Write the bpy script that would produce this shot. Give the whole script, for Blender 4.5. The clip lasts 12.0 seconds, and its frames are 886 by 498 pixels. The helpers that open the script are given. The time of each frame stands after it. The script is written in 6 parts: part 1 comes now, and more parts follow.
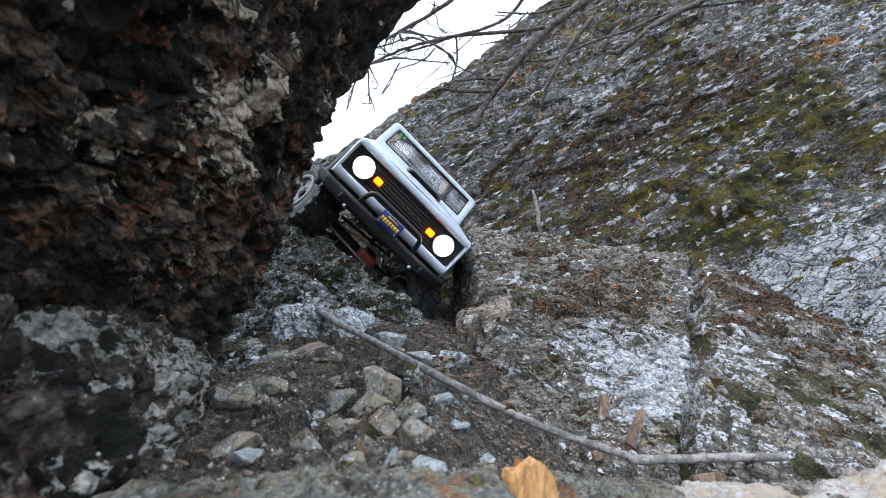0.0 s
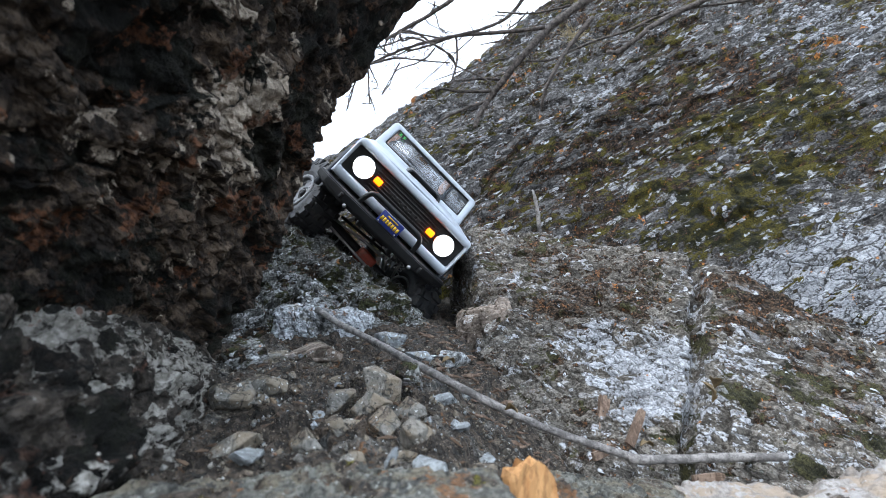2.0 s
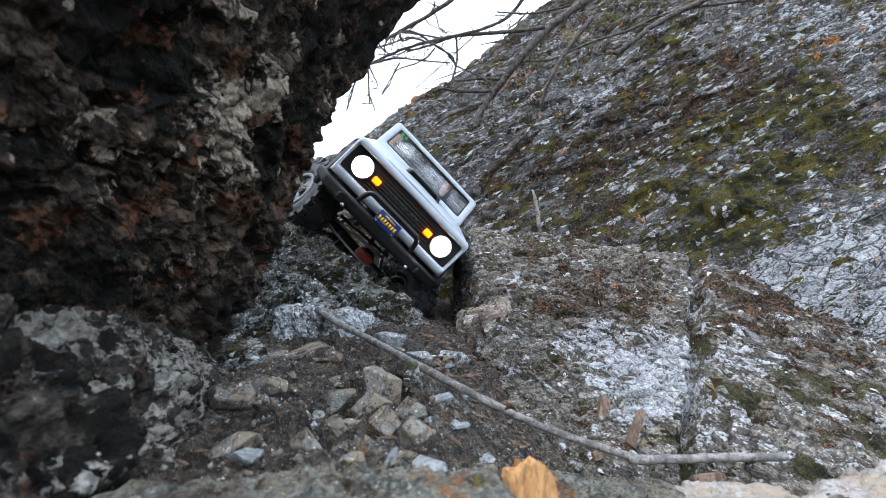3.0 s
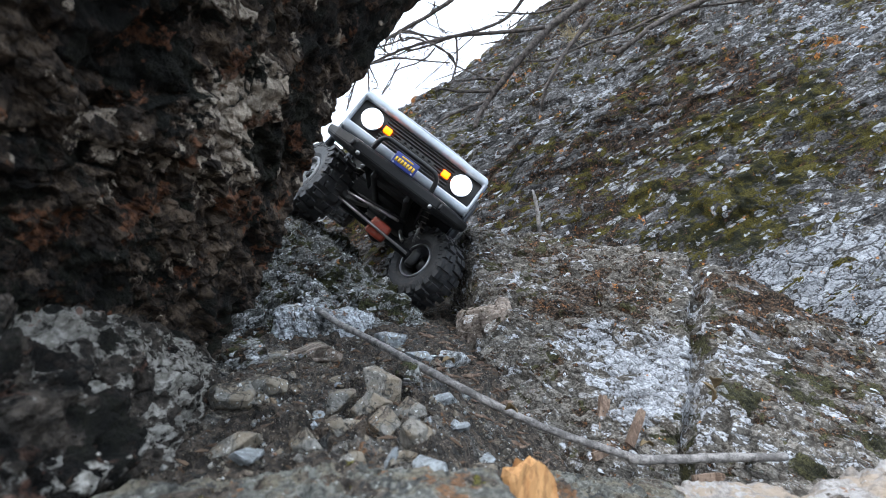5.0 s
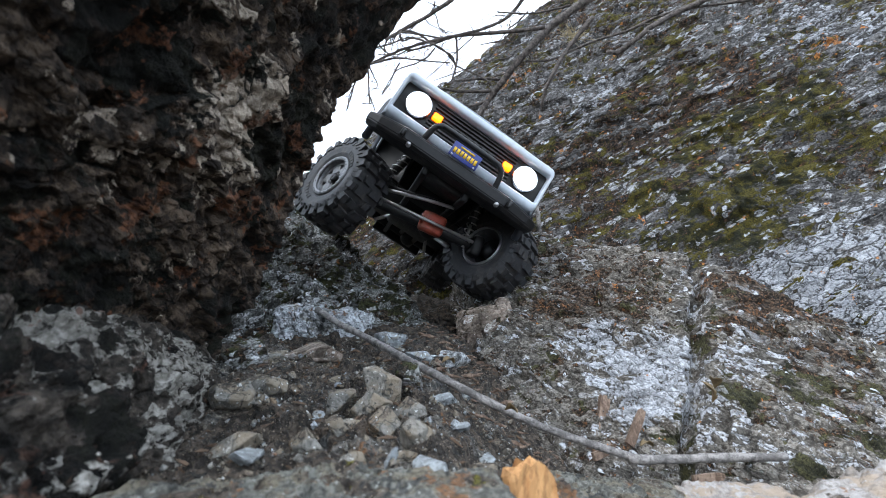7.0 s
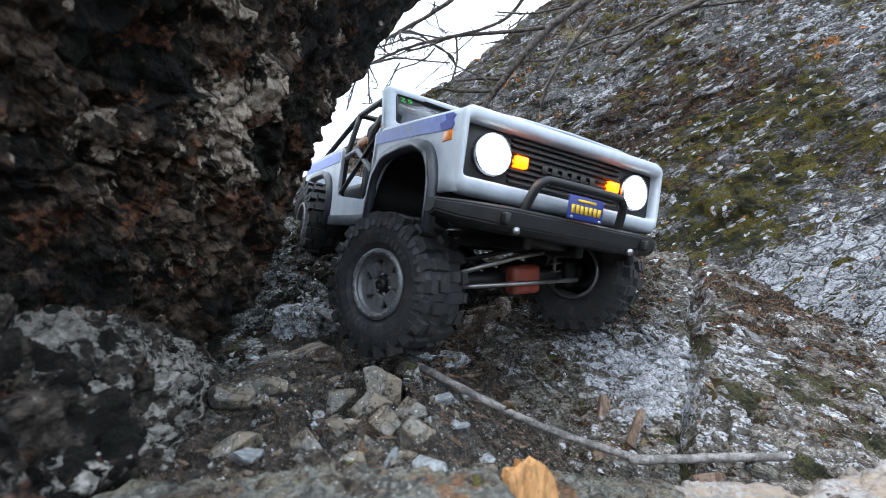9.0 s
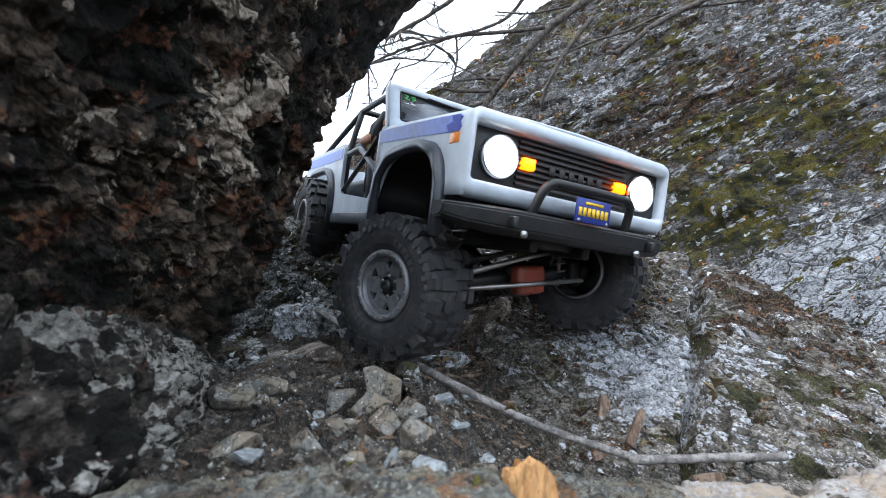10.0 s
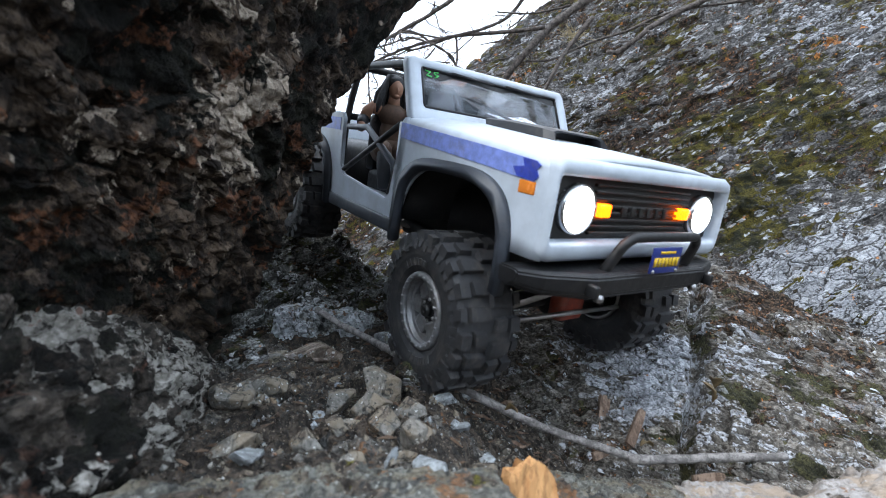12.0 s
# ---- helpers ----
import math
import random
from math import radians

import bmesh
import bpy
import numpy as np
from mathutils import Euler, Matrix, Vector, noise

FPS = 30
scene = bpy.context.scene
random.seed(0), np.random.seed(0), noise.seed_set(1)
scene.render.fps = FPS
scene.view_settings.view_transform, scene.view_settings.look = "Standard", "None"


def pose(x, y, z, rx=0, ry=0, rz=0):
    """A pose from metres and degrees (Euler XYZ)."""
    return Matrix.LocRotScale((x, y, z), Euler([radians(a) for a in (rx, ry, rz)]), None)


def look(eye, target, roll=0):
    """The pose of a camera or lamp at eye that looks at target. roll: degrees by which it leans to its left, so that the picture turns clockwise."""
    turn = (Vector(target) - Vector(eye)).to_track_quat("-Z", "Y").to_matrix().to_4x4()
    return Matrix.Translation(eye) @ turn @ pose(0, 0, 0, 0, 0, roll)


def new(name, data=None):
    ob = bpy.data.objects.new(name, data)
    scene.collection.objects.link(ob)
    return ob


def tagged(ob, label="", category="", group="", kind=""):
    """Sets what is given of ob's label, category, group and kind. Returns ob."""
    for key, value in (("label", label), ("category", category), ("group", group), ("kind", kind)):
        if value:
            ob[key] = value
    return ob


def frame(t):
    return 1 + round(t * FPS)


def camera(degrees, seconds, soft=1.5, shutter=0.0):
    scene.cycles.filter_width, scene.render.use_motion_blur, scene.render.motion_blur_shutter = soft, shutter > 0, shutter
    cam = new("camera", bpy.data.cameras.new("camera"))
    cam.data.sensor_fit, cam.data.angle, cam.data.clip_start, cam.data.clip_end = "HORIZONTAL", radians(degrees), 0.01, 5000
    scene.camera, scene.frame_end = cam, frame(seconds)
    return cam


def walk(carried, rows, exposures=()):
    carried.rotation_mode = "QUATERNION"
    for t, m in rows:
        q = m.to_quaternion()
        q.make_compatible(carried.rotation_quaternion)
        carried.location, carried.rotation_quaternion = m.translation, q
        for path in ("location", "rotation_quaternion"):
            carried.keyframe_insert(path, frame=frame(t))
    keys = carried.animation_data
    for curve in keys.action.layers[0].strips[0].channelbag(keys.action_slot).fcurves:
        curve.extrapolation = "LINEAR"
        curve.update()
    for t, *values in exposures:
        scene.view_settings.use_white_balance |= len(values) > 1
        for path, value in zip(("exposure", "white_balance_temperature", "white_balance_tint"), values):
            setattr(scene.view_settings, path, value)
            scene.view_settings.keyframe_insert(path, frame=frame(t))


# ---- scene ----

# Camera: resting on the ground in a rocky gully, tilted up.
cam = camera(86, 12.0, soft=0.8, shutter=0.5)
CAM = look((0, 0, 0.10), (0, math.cos(radians(12)), 0.10 + math.sin(radians(12))))
walk(cam, [(0.0, CAM), (12.0, CAM)], exposures=[(0.0, 0.79), (12.0, 0.79)])
cam.data.dof.use_dof = True
cam.data.dof.focus_distance = 0.60
cam.data.dof.aperture_fstop = 14.0

# ---- light: an overcast sky ----
world = bpy.data.worlds.new("world")
scene.world = world
world.use_nodes = True
wn = world.node_tree.nodes
sky = wn.new("ShaderNodeTexSky")
sky.sky_type = "NISHITA"
sky.sun_disc = False
sky.sun_elevation = radians(55)
sky.sun_rotation = radians(40)
sky.air_density = 1.0
sky.dust_density = 6.0
sky.ozone_density = 1.0
# a closed cloud layer over the clear sky
wl = world.node_tree.links
coord = wn.new("ShaderNodeTexCoord")
cloud = wn.new("ShaderNodeTexNoise")
cloud.inputs["Scale"].default_value = 2.2
cloud.inputs["Detail"].default_value = 5.0
wl.new(coord.outputs["Generated"], cloud.inputs["Vector"])
tone = wn.new("ShaderNodeMix")
tone.data_type = "RGBA"
tone.inputs[6].default_value = (7.6, 9.0, 10.9, 1)
tone.inputs[7].default_value = (10.6, 12.1, 14.1, 1)
wl.new(cloud.outputs[0], tone.inputs[0])
cover = wn.new("ShaderNodeMix")
cover.data_type = "RGBA"
cover.inputs[0].default_value = 0.9
wl.new(sky.outputs[0], cover.inputs[6])
wl.new(tone.outputs[2], cover.inputs[7])
wl.new(cover.outputs[2], wn["Background"].inputs[0])
wn["Background"].inputs[1].default_value = 0.14
sun_data = bpy.data.lights.new("sun", "SUN")
sun_data.energy = 1.25
sun_data.angle = radians(40)
sun_data.color = (1.0, 0.98, 0.95)
sun = new("sun", sun_data)
sun.matrix_world = look((-0.95, -0.80, 1.50), (0.1, 0.45, 0.15))


# ---- helpers for meshes and materials ----
def part(name, bm, material, parent=None, label="", smooth=True):
    me = bpy.data.meshes.new(name)
    bm.normal_update()
    bm.to_mesh(me)
    bm.free()
    me.materials.append(material)
    if smooth:
        me.polygons.foreach_set("use_smooth", [True] * len(me.polygons))
    ob = new(name, me)
    if parent:
        ob.parent = parent
    if label:
        tagged(ob, label)
    return ob


def from_arrays(name, verts, faces, material, smooth=True):
    """Mesh object from numpy arrays of vertices and quads or triangles."""
    me = bpy.data.meshes.new(name)
    k = faces.shape[1]
    me.vertices.add(len(verts))
    me.vertices.foreach_set("co", np.ascontiguousarray(verts, dtype=np.float32).ravel())
    me.loops.add(faces.size)
    me.loops.foreach_set("vertex_index", np.ascontiguousarray(faces, dtype=np.int32).ravel())
    me.polygons.add(len(faces))
    me.polygons.foreach_set("loop_start", np.arange(len(faces), dtype=np.int32) * k)
    me.update(calc_edges=True)
    me.validate()
    me.materials.append(material)
    me.polygons.foreach_set("use_smooth", [smooth] * len(me.polygons))
    return new(name, me)


def hash3(i, j, k, seed):
    h = (i * 374761393 + j * 668265263 + k * 1274126177 + seed * 974634541) & 0xFFFFFFFF
    h = ((h ^ (h >> 13)) * 1103515245) & 0xFFFFFFFF
    h = ((h ^ (h >> 16)) * 2246822519) & 0xFFFFFFFF
    return (h ^ (h >> 15)) & 0xFFFFFFFF


def vnoise(p, seed=0):
    """Smooth gradient noise in about -1..1 at points p (n, 3)."""
    f = np.floor(p)
    i = f.astype(np.int64)
    u = p - f
    w = u * u * u * (u * (u * 6 - 15) + 10)
    out = np.zeros(len(p))
    for a in (0, 1):
        for b in (0, 1):
            for c in (0, 1):
                h = hash3(i[:, 0] + a, i[:, 1] + b, i[:, 2] + c, seed)
                gx = (h & 1023) / 511.5 - 1
                gy = ((h >> 10) & 1023) / 511.5 - 1
                gz = ((h >> 20) & 1023) / 511.5 - 1
                d = gx * (u[:, 0] - a) + gy * (u[:, 1] - b) + gz * (u[:, 2] - c)
                wa = w[:, 0] if a else 1 - w[:, 0]
                wb = w[:, 1] if b else 1 - w[:, 1]
                wc = w[:, 2] if c else 1 - w[:, 2]
                out += d * wa * wb * wc
    return out * 1.2


def fbm(p, octaves=5, gain=0.5, seed=0):
    out, amp = np.zeros(len(p)), 1.0
    for o in range(octaves):
        out += amp * vnoise(p * 2.03 ** o + 17.3 * o, seed + o)
        amp *= gain
    return out


def facets(p, seed=0):
    """Cellular noise: for each point a value of its nearest cell with its own slope, so that a surface breaks into flat chips."""
    f = np.floor(p).astype(np.int64)
    best = np.full(len(p), 1e9)
    second = np.full(len(p), 1e9)
    value = np.zeros(len(p))
    for a in (-1, 0, 1):
        for b in (-1, 0, 1):
            for c in (-1, 0, 1):
                i, j, k = f[:, 0] + a, f[:, 1] + b, f[:, 2] + c
                h = hash3(i, j, k, seed)
                g = hash3(i, j, k, seed + 7)
                q = np.stack([i + (h & 1023) / 1023.0, j + ((h >> 10) & 1023) / 1023.0, k + ((h >> 20) & 1023) / 1023.0], 1)
                e = p - q
                d = (e * e).sum(1)
                tilt = ((g & 1023) / 511.5 - 1) * e[:, 0] + (((g >> 10) & 1023) / 511.5 - 1) * e[:, 1] + (((g >> 20) & 1023) / 511.5 - 1) * e[:, 2]
                v = ((h >> 5) & 1023) / 511.5 - 1 + 1.3 * tilt
                near = d < best
                second = np.where(near, best, np.minimum(second, d))
                value = np.where(near, v, value)
                best = np.where(near, d, best)
    return value, np.sqrt(second) - np.sqrt(best)


def grid_faces(rows, cols, wrap):
    r = np.arange(rows - 1)[:, None]
    c = np.arange(cols if wrap else cols - 1)[None, :]
    c2 = (c + 1) % cols
    return np.stack([r * cols + c, (r + 1) * cols + c, (r + 1) * cols + c2, r * cols + c2], -1).reshape(-1, 4)


def rough(pts, normals, amps, seed, stretch=None):
    """Push points along their normals: swells, chips, crumbs and knobs. amps: (swell, swell size, chip, chip size, crumb, crumb size, knob, knob size)."""
    q = pts if stretch is None else pts @ np.array(stretch)
    sw, ss, ch, cs, cr, rs, kn, ks = (*amps, 0.0, 1.0)[:8]
    d = sw * fbm(q / ss, 3, 0.5, seed)
    warp = np.stack([vnoise(q / cs * 0.7 + 9 * k, seed + 20 + k) for k in range(3)], 1)
    for step, (a, s) in enumerate(((ch, cs), (ch * 0.5, cs * 0.42), (ch * 0.24, cs * 0.17))):
        v, edge = facets(q / s + 0.3 * warp, seed + 30 + step)
        d += a * 0.62 * v - a * 0.22 * np.exp(-(edge / 0.06) ** 2)
    d += cr * fbm(q / rs, 4, 0.65, seed + 50)
    if kn:
        for step in range(2):
            d += kn * 0.6 ** step * (0.5 - 1.6 * np.abs(vnoise((q + 0.25 * ks * warp) / ks * 1.9 ** step, seed + 60 + step)))
    return pts + normals * d[:, None]


def stain(ob, pts, **spots):
    """Store where lichen, moss, dirt or painted-in shade gather on a rock. spots: name = list of (place, radius,
    amount).
    """
    for name, rows in spots.items():
        v = np.zeros(len(pts))
        for place, radius, amount in rows:
            d2 = ((pts - np.array(place)) ** 2).sum(1) / radius ** 2
            v += amount * np.exp(-d2)
        ob.data.attributes.new(name, "FLOAT", "POINT").data.foreach_set("value", v.astype(np.float32))
    return ob


def rock_shape(centre, pole, planes, amps, rings=260, segs=420, soft=9.0, dense=1.7, seed=0, stretch=None):
    """A boulder: the soft meeting of planes round a centre, dense towards the pole, broken up by rough()."""
    c = np.array(centre, float)
    pz = np.array(pole, float) / np.linalg.norm(pole)
    px = np.cross((0.0, 0.0, 1.0), pz)
    px /= np.linalg.norm(px)
    py = np.cross(pz, px)
    th = np.pi * np.linspace(0.0015, 1, rings) ** dense
    th[-1] = np.pi - 1e-3
    ph = np.linspace(0, 2 * np.pi, segs, endpoint=False)
    T, F = np.meshgrid(th, ph, indexing="ij")
    dirs = (np.sin(T) * np.cos(F))[..., None] * px + (np.sin(T) * np.sin(F))[..., None] * py + np.cos(T)[..., None] * pz
    dirs = dirs.reshape(-1, 3)
    inv = np.zeros(len(dirs))
    nrm = np.zeros((len(dirs), 3))
    for a, b, e in planes:
        a, b, e = (np.array(v, float) for v in (a, b, e))
        n = np.cross(b - a, e - a)
        n /= np.linalg.norm(n)
        dist = n @ (a - c)
        if dist < 0:
            n, dist = -n, -dist
        w = (np.maximum(dirs @ n, 1e-6) / dist) ** soft
        inv += w
        nrm += w[:, None] * n
    r = inv ** (-1 / soft)
    nrm /= np.linalg.norm(nrm, axis=1)[:, None]
    pts = rough(c + dirs * r[:, None], nrm, amps, seed, stretch)
    return pts, grid_faces(rings, segs, True)


def level(z):
    return ((0, 0, z), (1, 0, z), (0, 1, z))


def wall_x(x):
    return ((x, 0, 0), (x, 1, 0), (x, 0, 1))


def wall_y(y):
    return ((0, y, 0), (1, y, 0), (0, y, 1))

# ---- materials ----
def node_mat(name):
    m = bpy.data.materials.new(name)
    m.use_nodes = True
    return m, m.node_tree.nodes, m.node_tree.links, m.node_tree.nodes["Principled BSDF"]


def tex(nodes, links, kind, scale, detail=6.0, rough_=0.6, vec=None, **kw):
    n = nodes.new("ShaderNodeTexNoise" if kind == "noise" else "ShaderNodeTexVoronoi")
    n.inputs["Scale"].default_value = scale
    if kind == "noise":
        n.inputs["Detail"].default_value = detail
        n.inputs["Roughness"].default_value = rough_
        n.inputs["Distortion"].default_value = kw.get("distort", 0.0)
    else:
        n.feature = kw.get("feature", "F1")
        if "rand" in kw:
            n.inputs["Randomness"].default_value = kw["rand"]
    if vec is not None:
        links.new(vec, n.inputs["Vector"])
    return n.outputs["Distance"] if kind == "voronoi" else n.outputs[0]


def ramp(nodes, links, src, lo, hi, a=0.0, b=1.0):
    n = nodes.new("ShaderNodeMapRange")
    n.interpolation_type = "SMOOTHSTEP"
    for i, v in enumerate((lo, hi, a, b)):
        n.inputs[1 + i].default_value = v
    links.new(src, n.inputs[0])
    return n.outputs[0]


def mix(nodes, links, fac, a, b, mode="MIX"):
    n = nodes.new("ShaderNodeMix")
    n.data_type, n.blend_type = "RGBA", mode
    for sock, v in ((n.inputs[0], fac), (n.inputs[6], a), (n.inputs[7], b)):
        if isinstance(v, (int, float)):
            sock.default_value = v
        elif isinstance(v, tuple):
            sock.default_value = (*v, 1.0)
        else:
            links.new(v, sock)
    return n.outputs[2]


def math_node(nodes, links, op, a, b):
    n = nodes.new("ShaderNodeMath")
    n.operation = op
    for sock, v in ((n.inputs[0], a), (n.inputs[1], b)):
        if isinstance(v, (int, float)):
            sock.default_value = v
        else:
            links.new(v, sock)
    return n.outputs[0]


def rock_mat(name, base=(0.20, 0.20, 0.19), pale=0.4, dark=0.4, rust=0.2, moss=0.0, dirt=0.2, size=1.0, shift=0.0, pale_col=(0.52, 0.53, 0.53), dark_col=(0.03, 0.031, 0.03), grain_dir=(1, 1, 1), contrast=1.0, rust_col=(0.19, 0.095, 0.045), relief=1.0, crisp=1.0):
    """Weathered rock with pale and dark lichen, rust, moss and dirt; each share 0 to 1; size: how large the patches are.
    The stains stored on the mesh (pale, moss, dirt, dark) shift the shares from place to place."""
    m, n, l, bsdf = node_mat(name)
    tc = n.new("ShaderNodeTexCoord")
    mp = n.new("ShaderNodeMapping")
    mp.inputs["Location"].default_value = (shift, shift * 0.7, shift * 1.3)
    mp.inputs["Scale"].default_value = grain_dir
    mp.inputs["Rotation"].default_value = (0, radians(-28), 0)
    l.new(tc.outputs["Object"], mp.inputs["Vector"])
    v = mp.outputs["Vector"]
    s = 1.0 / size

    def bias(key, src):
        at = n.new("ShaderNodeAttribute")
        at.attribute_name = key
        return math_node(n, l, "ADD", src, at.outputs["Fac"])

    def blend(*pairs):
        out = None
        for src, w in pairs:
            t = math_node(n, l, "MULTIPLY", src, w)
            out = t if out is None else math_node(n, l, "ADD", out, t)
        return out

    def cut(src, share, soft):
        e = 0.5 + 0.30 * (0.5 - share)
        return ramp(n, l, src, e - soft, e + soft)

    fine = tex(n, l, "noise", 420 * s, 3, 0.6, v)
    grain = tex(n, l, "noise", 170 * s, 4, 0.6, v)
    crust = tex(n, l, "noise", 75 * s, 5, 0.55, v, distort=0.6)
    mid = tex(n, l, "noise", 36 * s, 5, 0.5, v, distort=0.5)
    big = tex(n, l, "noise", 13 * s, 4, 0.5, v, distort=0.5)
    huge = tex(n, l, "noise", 4.5 * s, 3, 0.5, v)
    speck = tex(n, l, "noise", 230 * s, 2, 0.5, v)
    col = mix(n, l, ramp(n, l, grain, 0.40, 0.60), tuple(c * (1 - 0.55 * contrast) for c in base), tuple(min(1, c * (1 + 0.5 * contrast)) for c in base))
    col = mix(n, l, math_node(n, l, "MULTIPLY", ramp(n, l, mid, 0.44, 0.58), 0.6), col, tuple(c * f for c, f in zip(base, (1.35, 1.12, 0.85))))
    pale_c = mix(n, l, ramp(n, l, grain, 0.40, 0.60), tuple(c * (1 - 0.38 * contrast) for c in pale_col), tuple(min(0.8, c * (1 + 0.25 * contrast)) for c in pale_col))
    pale_f = cut(bias("pale", blend((big, 0.5), (mid, 0.2), (crust, 0.2), (grain, 0.1))), pale, 0.012)
    col = mix(n, l, pale_f, col, pale_c)
    rust_c = mix(n, l, ramp(n, l, crust, 0.42, 0.58), tuple(c * 0.35 for c in rust_col), rust_col)
    rust_f = cut(bias("rust", blend((tex(n, l, "noise", 17 * s, 4, 0.5, v, distort=0.8), 0.6), (crust, 0.25), (grain, 0.15))), rust, 0.016)
    col = mix(n, l, math_node(n, l, "MULTIPLY", rust_f, 0.88), col, rust_c)
    dark_f = cut(bias("dark", blend((tex(n, l, "noise", 24 * s, 4, 0.5, v, distort=0.6), 0.6), (tex(n, l, "noise", 100 * s, 4, 0.6, v), 0.4))), dark, 0.014)
    col = mix(n, l, math_node(n, l, "MULTIPLY", dark_f, 0.92), col, mix(n, l, ramp(n, l, grain, 0.42, 0.6), dark_col, tuple(c * 2.2 for c in dark_col)))
    # small white and dark specks
    col = mix(n, l, ramp(n, l, speck, 0.65, 0.69, 0.0, crisp), col, tuple(min(0.75, c * 1.1) for c in pale_col))
    col = mix(n, l, math_node(n, l, "MULTIPLY", ramp(n, l, speck, 0.36, 0.32), 0.8 * crisp), col, dark_col)
    # dirt and litter lying on what faces up
    geo = n.new("ShaderNodeNewGeometry")
    sep = n.new("ShaderNodeSeparateXYZ")
    l.new(geo.outputs["Normal"], sep.inputs[0])
    lie = ramp(n, l, sep.outputs["Z"], 0.1, 0.6)
    dirt_f = math_node(n, l, "MULTIPLY", lie, cut(bias("dirt", blend((big, 0.5), (mid, 0.3), (grain, 0.2))), dirt, 0.016))
    dirt_c = mix(n, l, ramp(n, l, crust, 0.42, 0.58), (0.022, 0.017, 0.013), (0.098, 0.078, 0.062))
    dirt_c = mix(n, l, ramp(n, l, fine, 0.60, 0.68), dirt_c, (0.27, 0.22, 0.17))
    col = mix(n, l, dirt_f, col, dirt_c)
    height = blend((mid, 0.7), (crust, 0.6), (grain, 0.30), (fine, 0.10), (pale_f, 0.05))
    if moss > 0:
        moss_f = cut(bias("moss", blend((huge, 0.12), (big, 0.30), (mid, 0.33), (crust, 0.25))), moss, 0.012)
        moss_f = math_node(n, l, "MULTIPLY", moss_f, ramp(n, l, blend((tex(n, l, "noise", 24 * s, 4, 0.55, v, distort=0.7), 0.6), (crust, 0.4)), 0.575, 0.550))
        fluff = tex(n, l, "noise", 300 * s, 4, 0.75, v)
        moss_c = mix(n, l, ramp(n, l, blend((mid, 0.6), (crust, 0.4)), 0.44, 0.57), (0.060, 0.058, 0.018), (0.23, 0.205, 0.035))
        moss_c = mix(n, l, ramp(n, l, fluff, 0.40, 0.60), mix(n, l, 0.5, moss_c, (0.014, 0.015, 0.006)), moss_c)
        moss_c = mix(n, l, ramp(n, l, tex(n, l, "noise", 26 * s, 6, 0.65, v), 0.52, 0.60), moss_c, (0.095, 0.062, 0.034))
        col = mix(n, l, moss_f, col, moss_c)
        height = math_node(n, l, "ADD", height, math_node(n, l, "MULTIPLY", moss_f, math_node(n, l, "ADD", math_node(n, l, "MULTIPLY", fluff, 0.8), 0.05)))
    cracks = tex(n, l, "voronoi", 44 * s, vec=mix(n, l, 0.10, v, tex_color(n, l, 13 * s, v)), feature="DISTANCE_TO_EDGE")
    crack_f = ramp(n, l, cracks, 0.0, 0.05)
    col = mix(n, l, math_node(n, l, "MULTIPLY", math_node(n, l, "SUBTRACT", 1.0, crack_f), ramp(n, l, mid, 0.42, 0.56, 0.1 * crisp, 0.8 * crisp)), col, dark_col)
    height = math_node(n, l, "ADD", height, math_node(n, l, "MULTIPLY", crack_f, 0.12 * crisp))
    l.new(col, bsdf.inputs["Base Color"])
    l.new(ramp(n, l, crust, 0.3, 0.7, 0.6, 0.98), bsdf.inputs["Roughness"])
    bsdf.inputs["Specular IOR Level"].default_value = 0.35
    bump = n.new("ShaderNodeBump")
    bump.inputs["Strength"].default_value = 1.0
    bump.inputs["Distance"].default_value = 0.016 * size * relief
    l.new(height, bump.inputs["Height"])
    l.new(bump.outputs[0], bsdf.inputs["Normal"])
    return m


def tex_color(n, l, scale, v):
    t = n.new("ShaderNodeTexNoise")
    t.inputs["Scale"].default_value = scale
    t.inputs["Detail"].default_value = 4
    l.new(v, t.inputs["Vector"])
    return t.outputs["Color"]


def shaken(n, l, v, scale, amount):
    """Coordinates v, shaken by noise."""
    vm = n.new("ShaderNodeVectorMath")
    vm.operation = "MULTIPLY_ADD"
    l.new(tex_color(n, l, scale, v), vm.inputs[0])
    vm.inputs[1].default_value = (amount, amount, amount)
    l.new(v, vm.inputs[2])
    return vm.outputs[0]


def cells(n, l, v, scale):
    """Angular chips: a random value for each and the distance to its edge."""
    a = n.new("ShaderNodeTexVoronoi")
    a.inputs["Scale"].default_value = scale
    l.new(v, a.inputs["Vector"])
    sep = n.new("ShaderNodeSeparateColor")
    l.new(a.outputs["Color"], sep.inputs[0])
    return sep.outputs[0], tex(n, l, "voronoi", scale, vec=v, feature="DISTANCE_TO_EDGE")


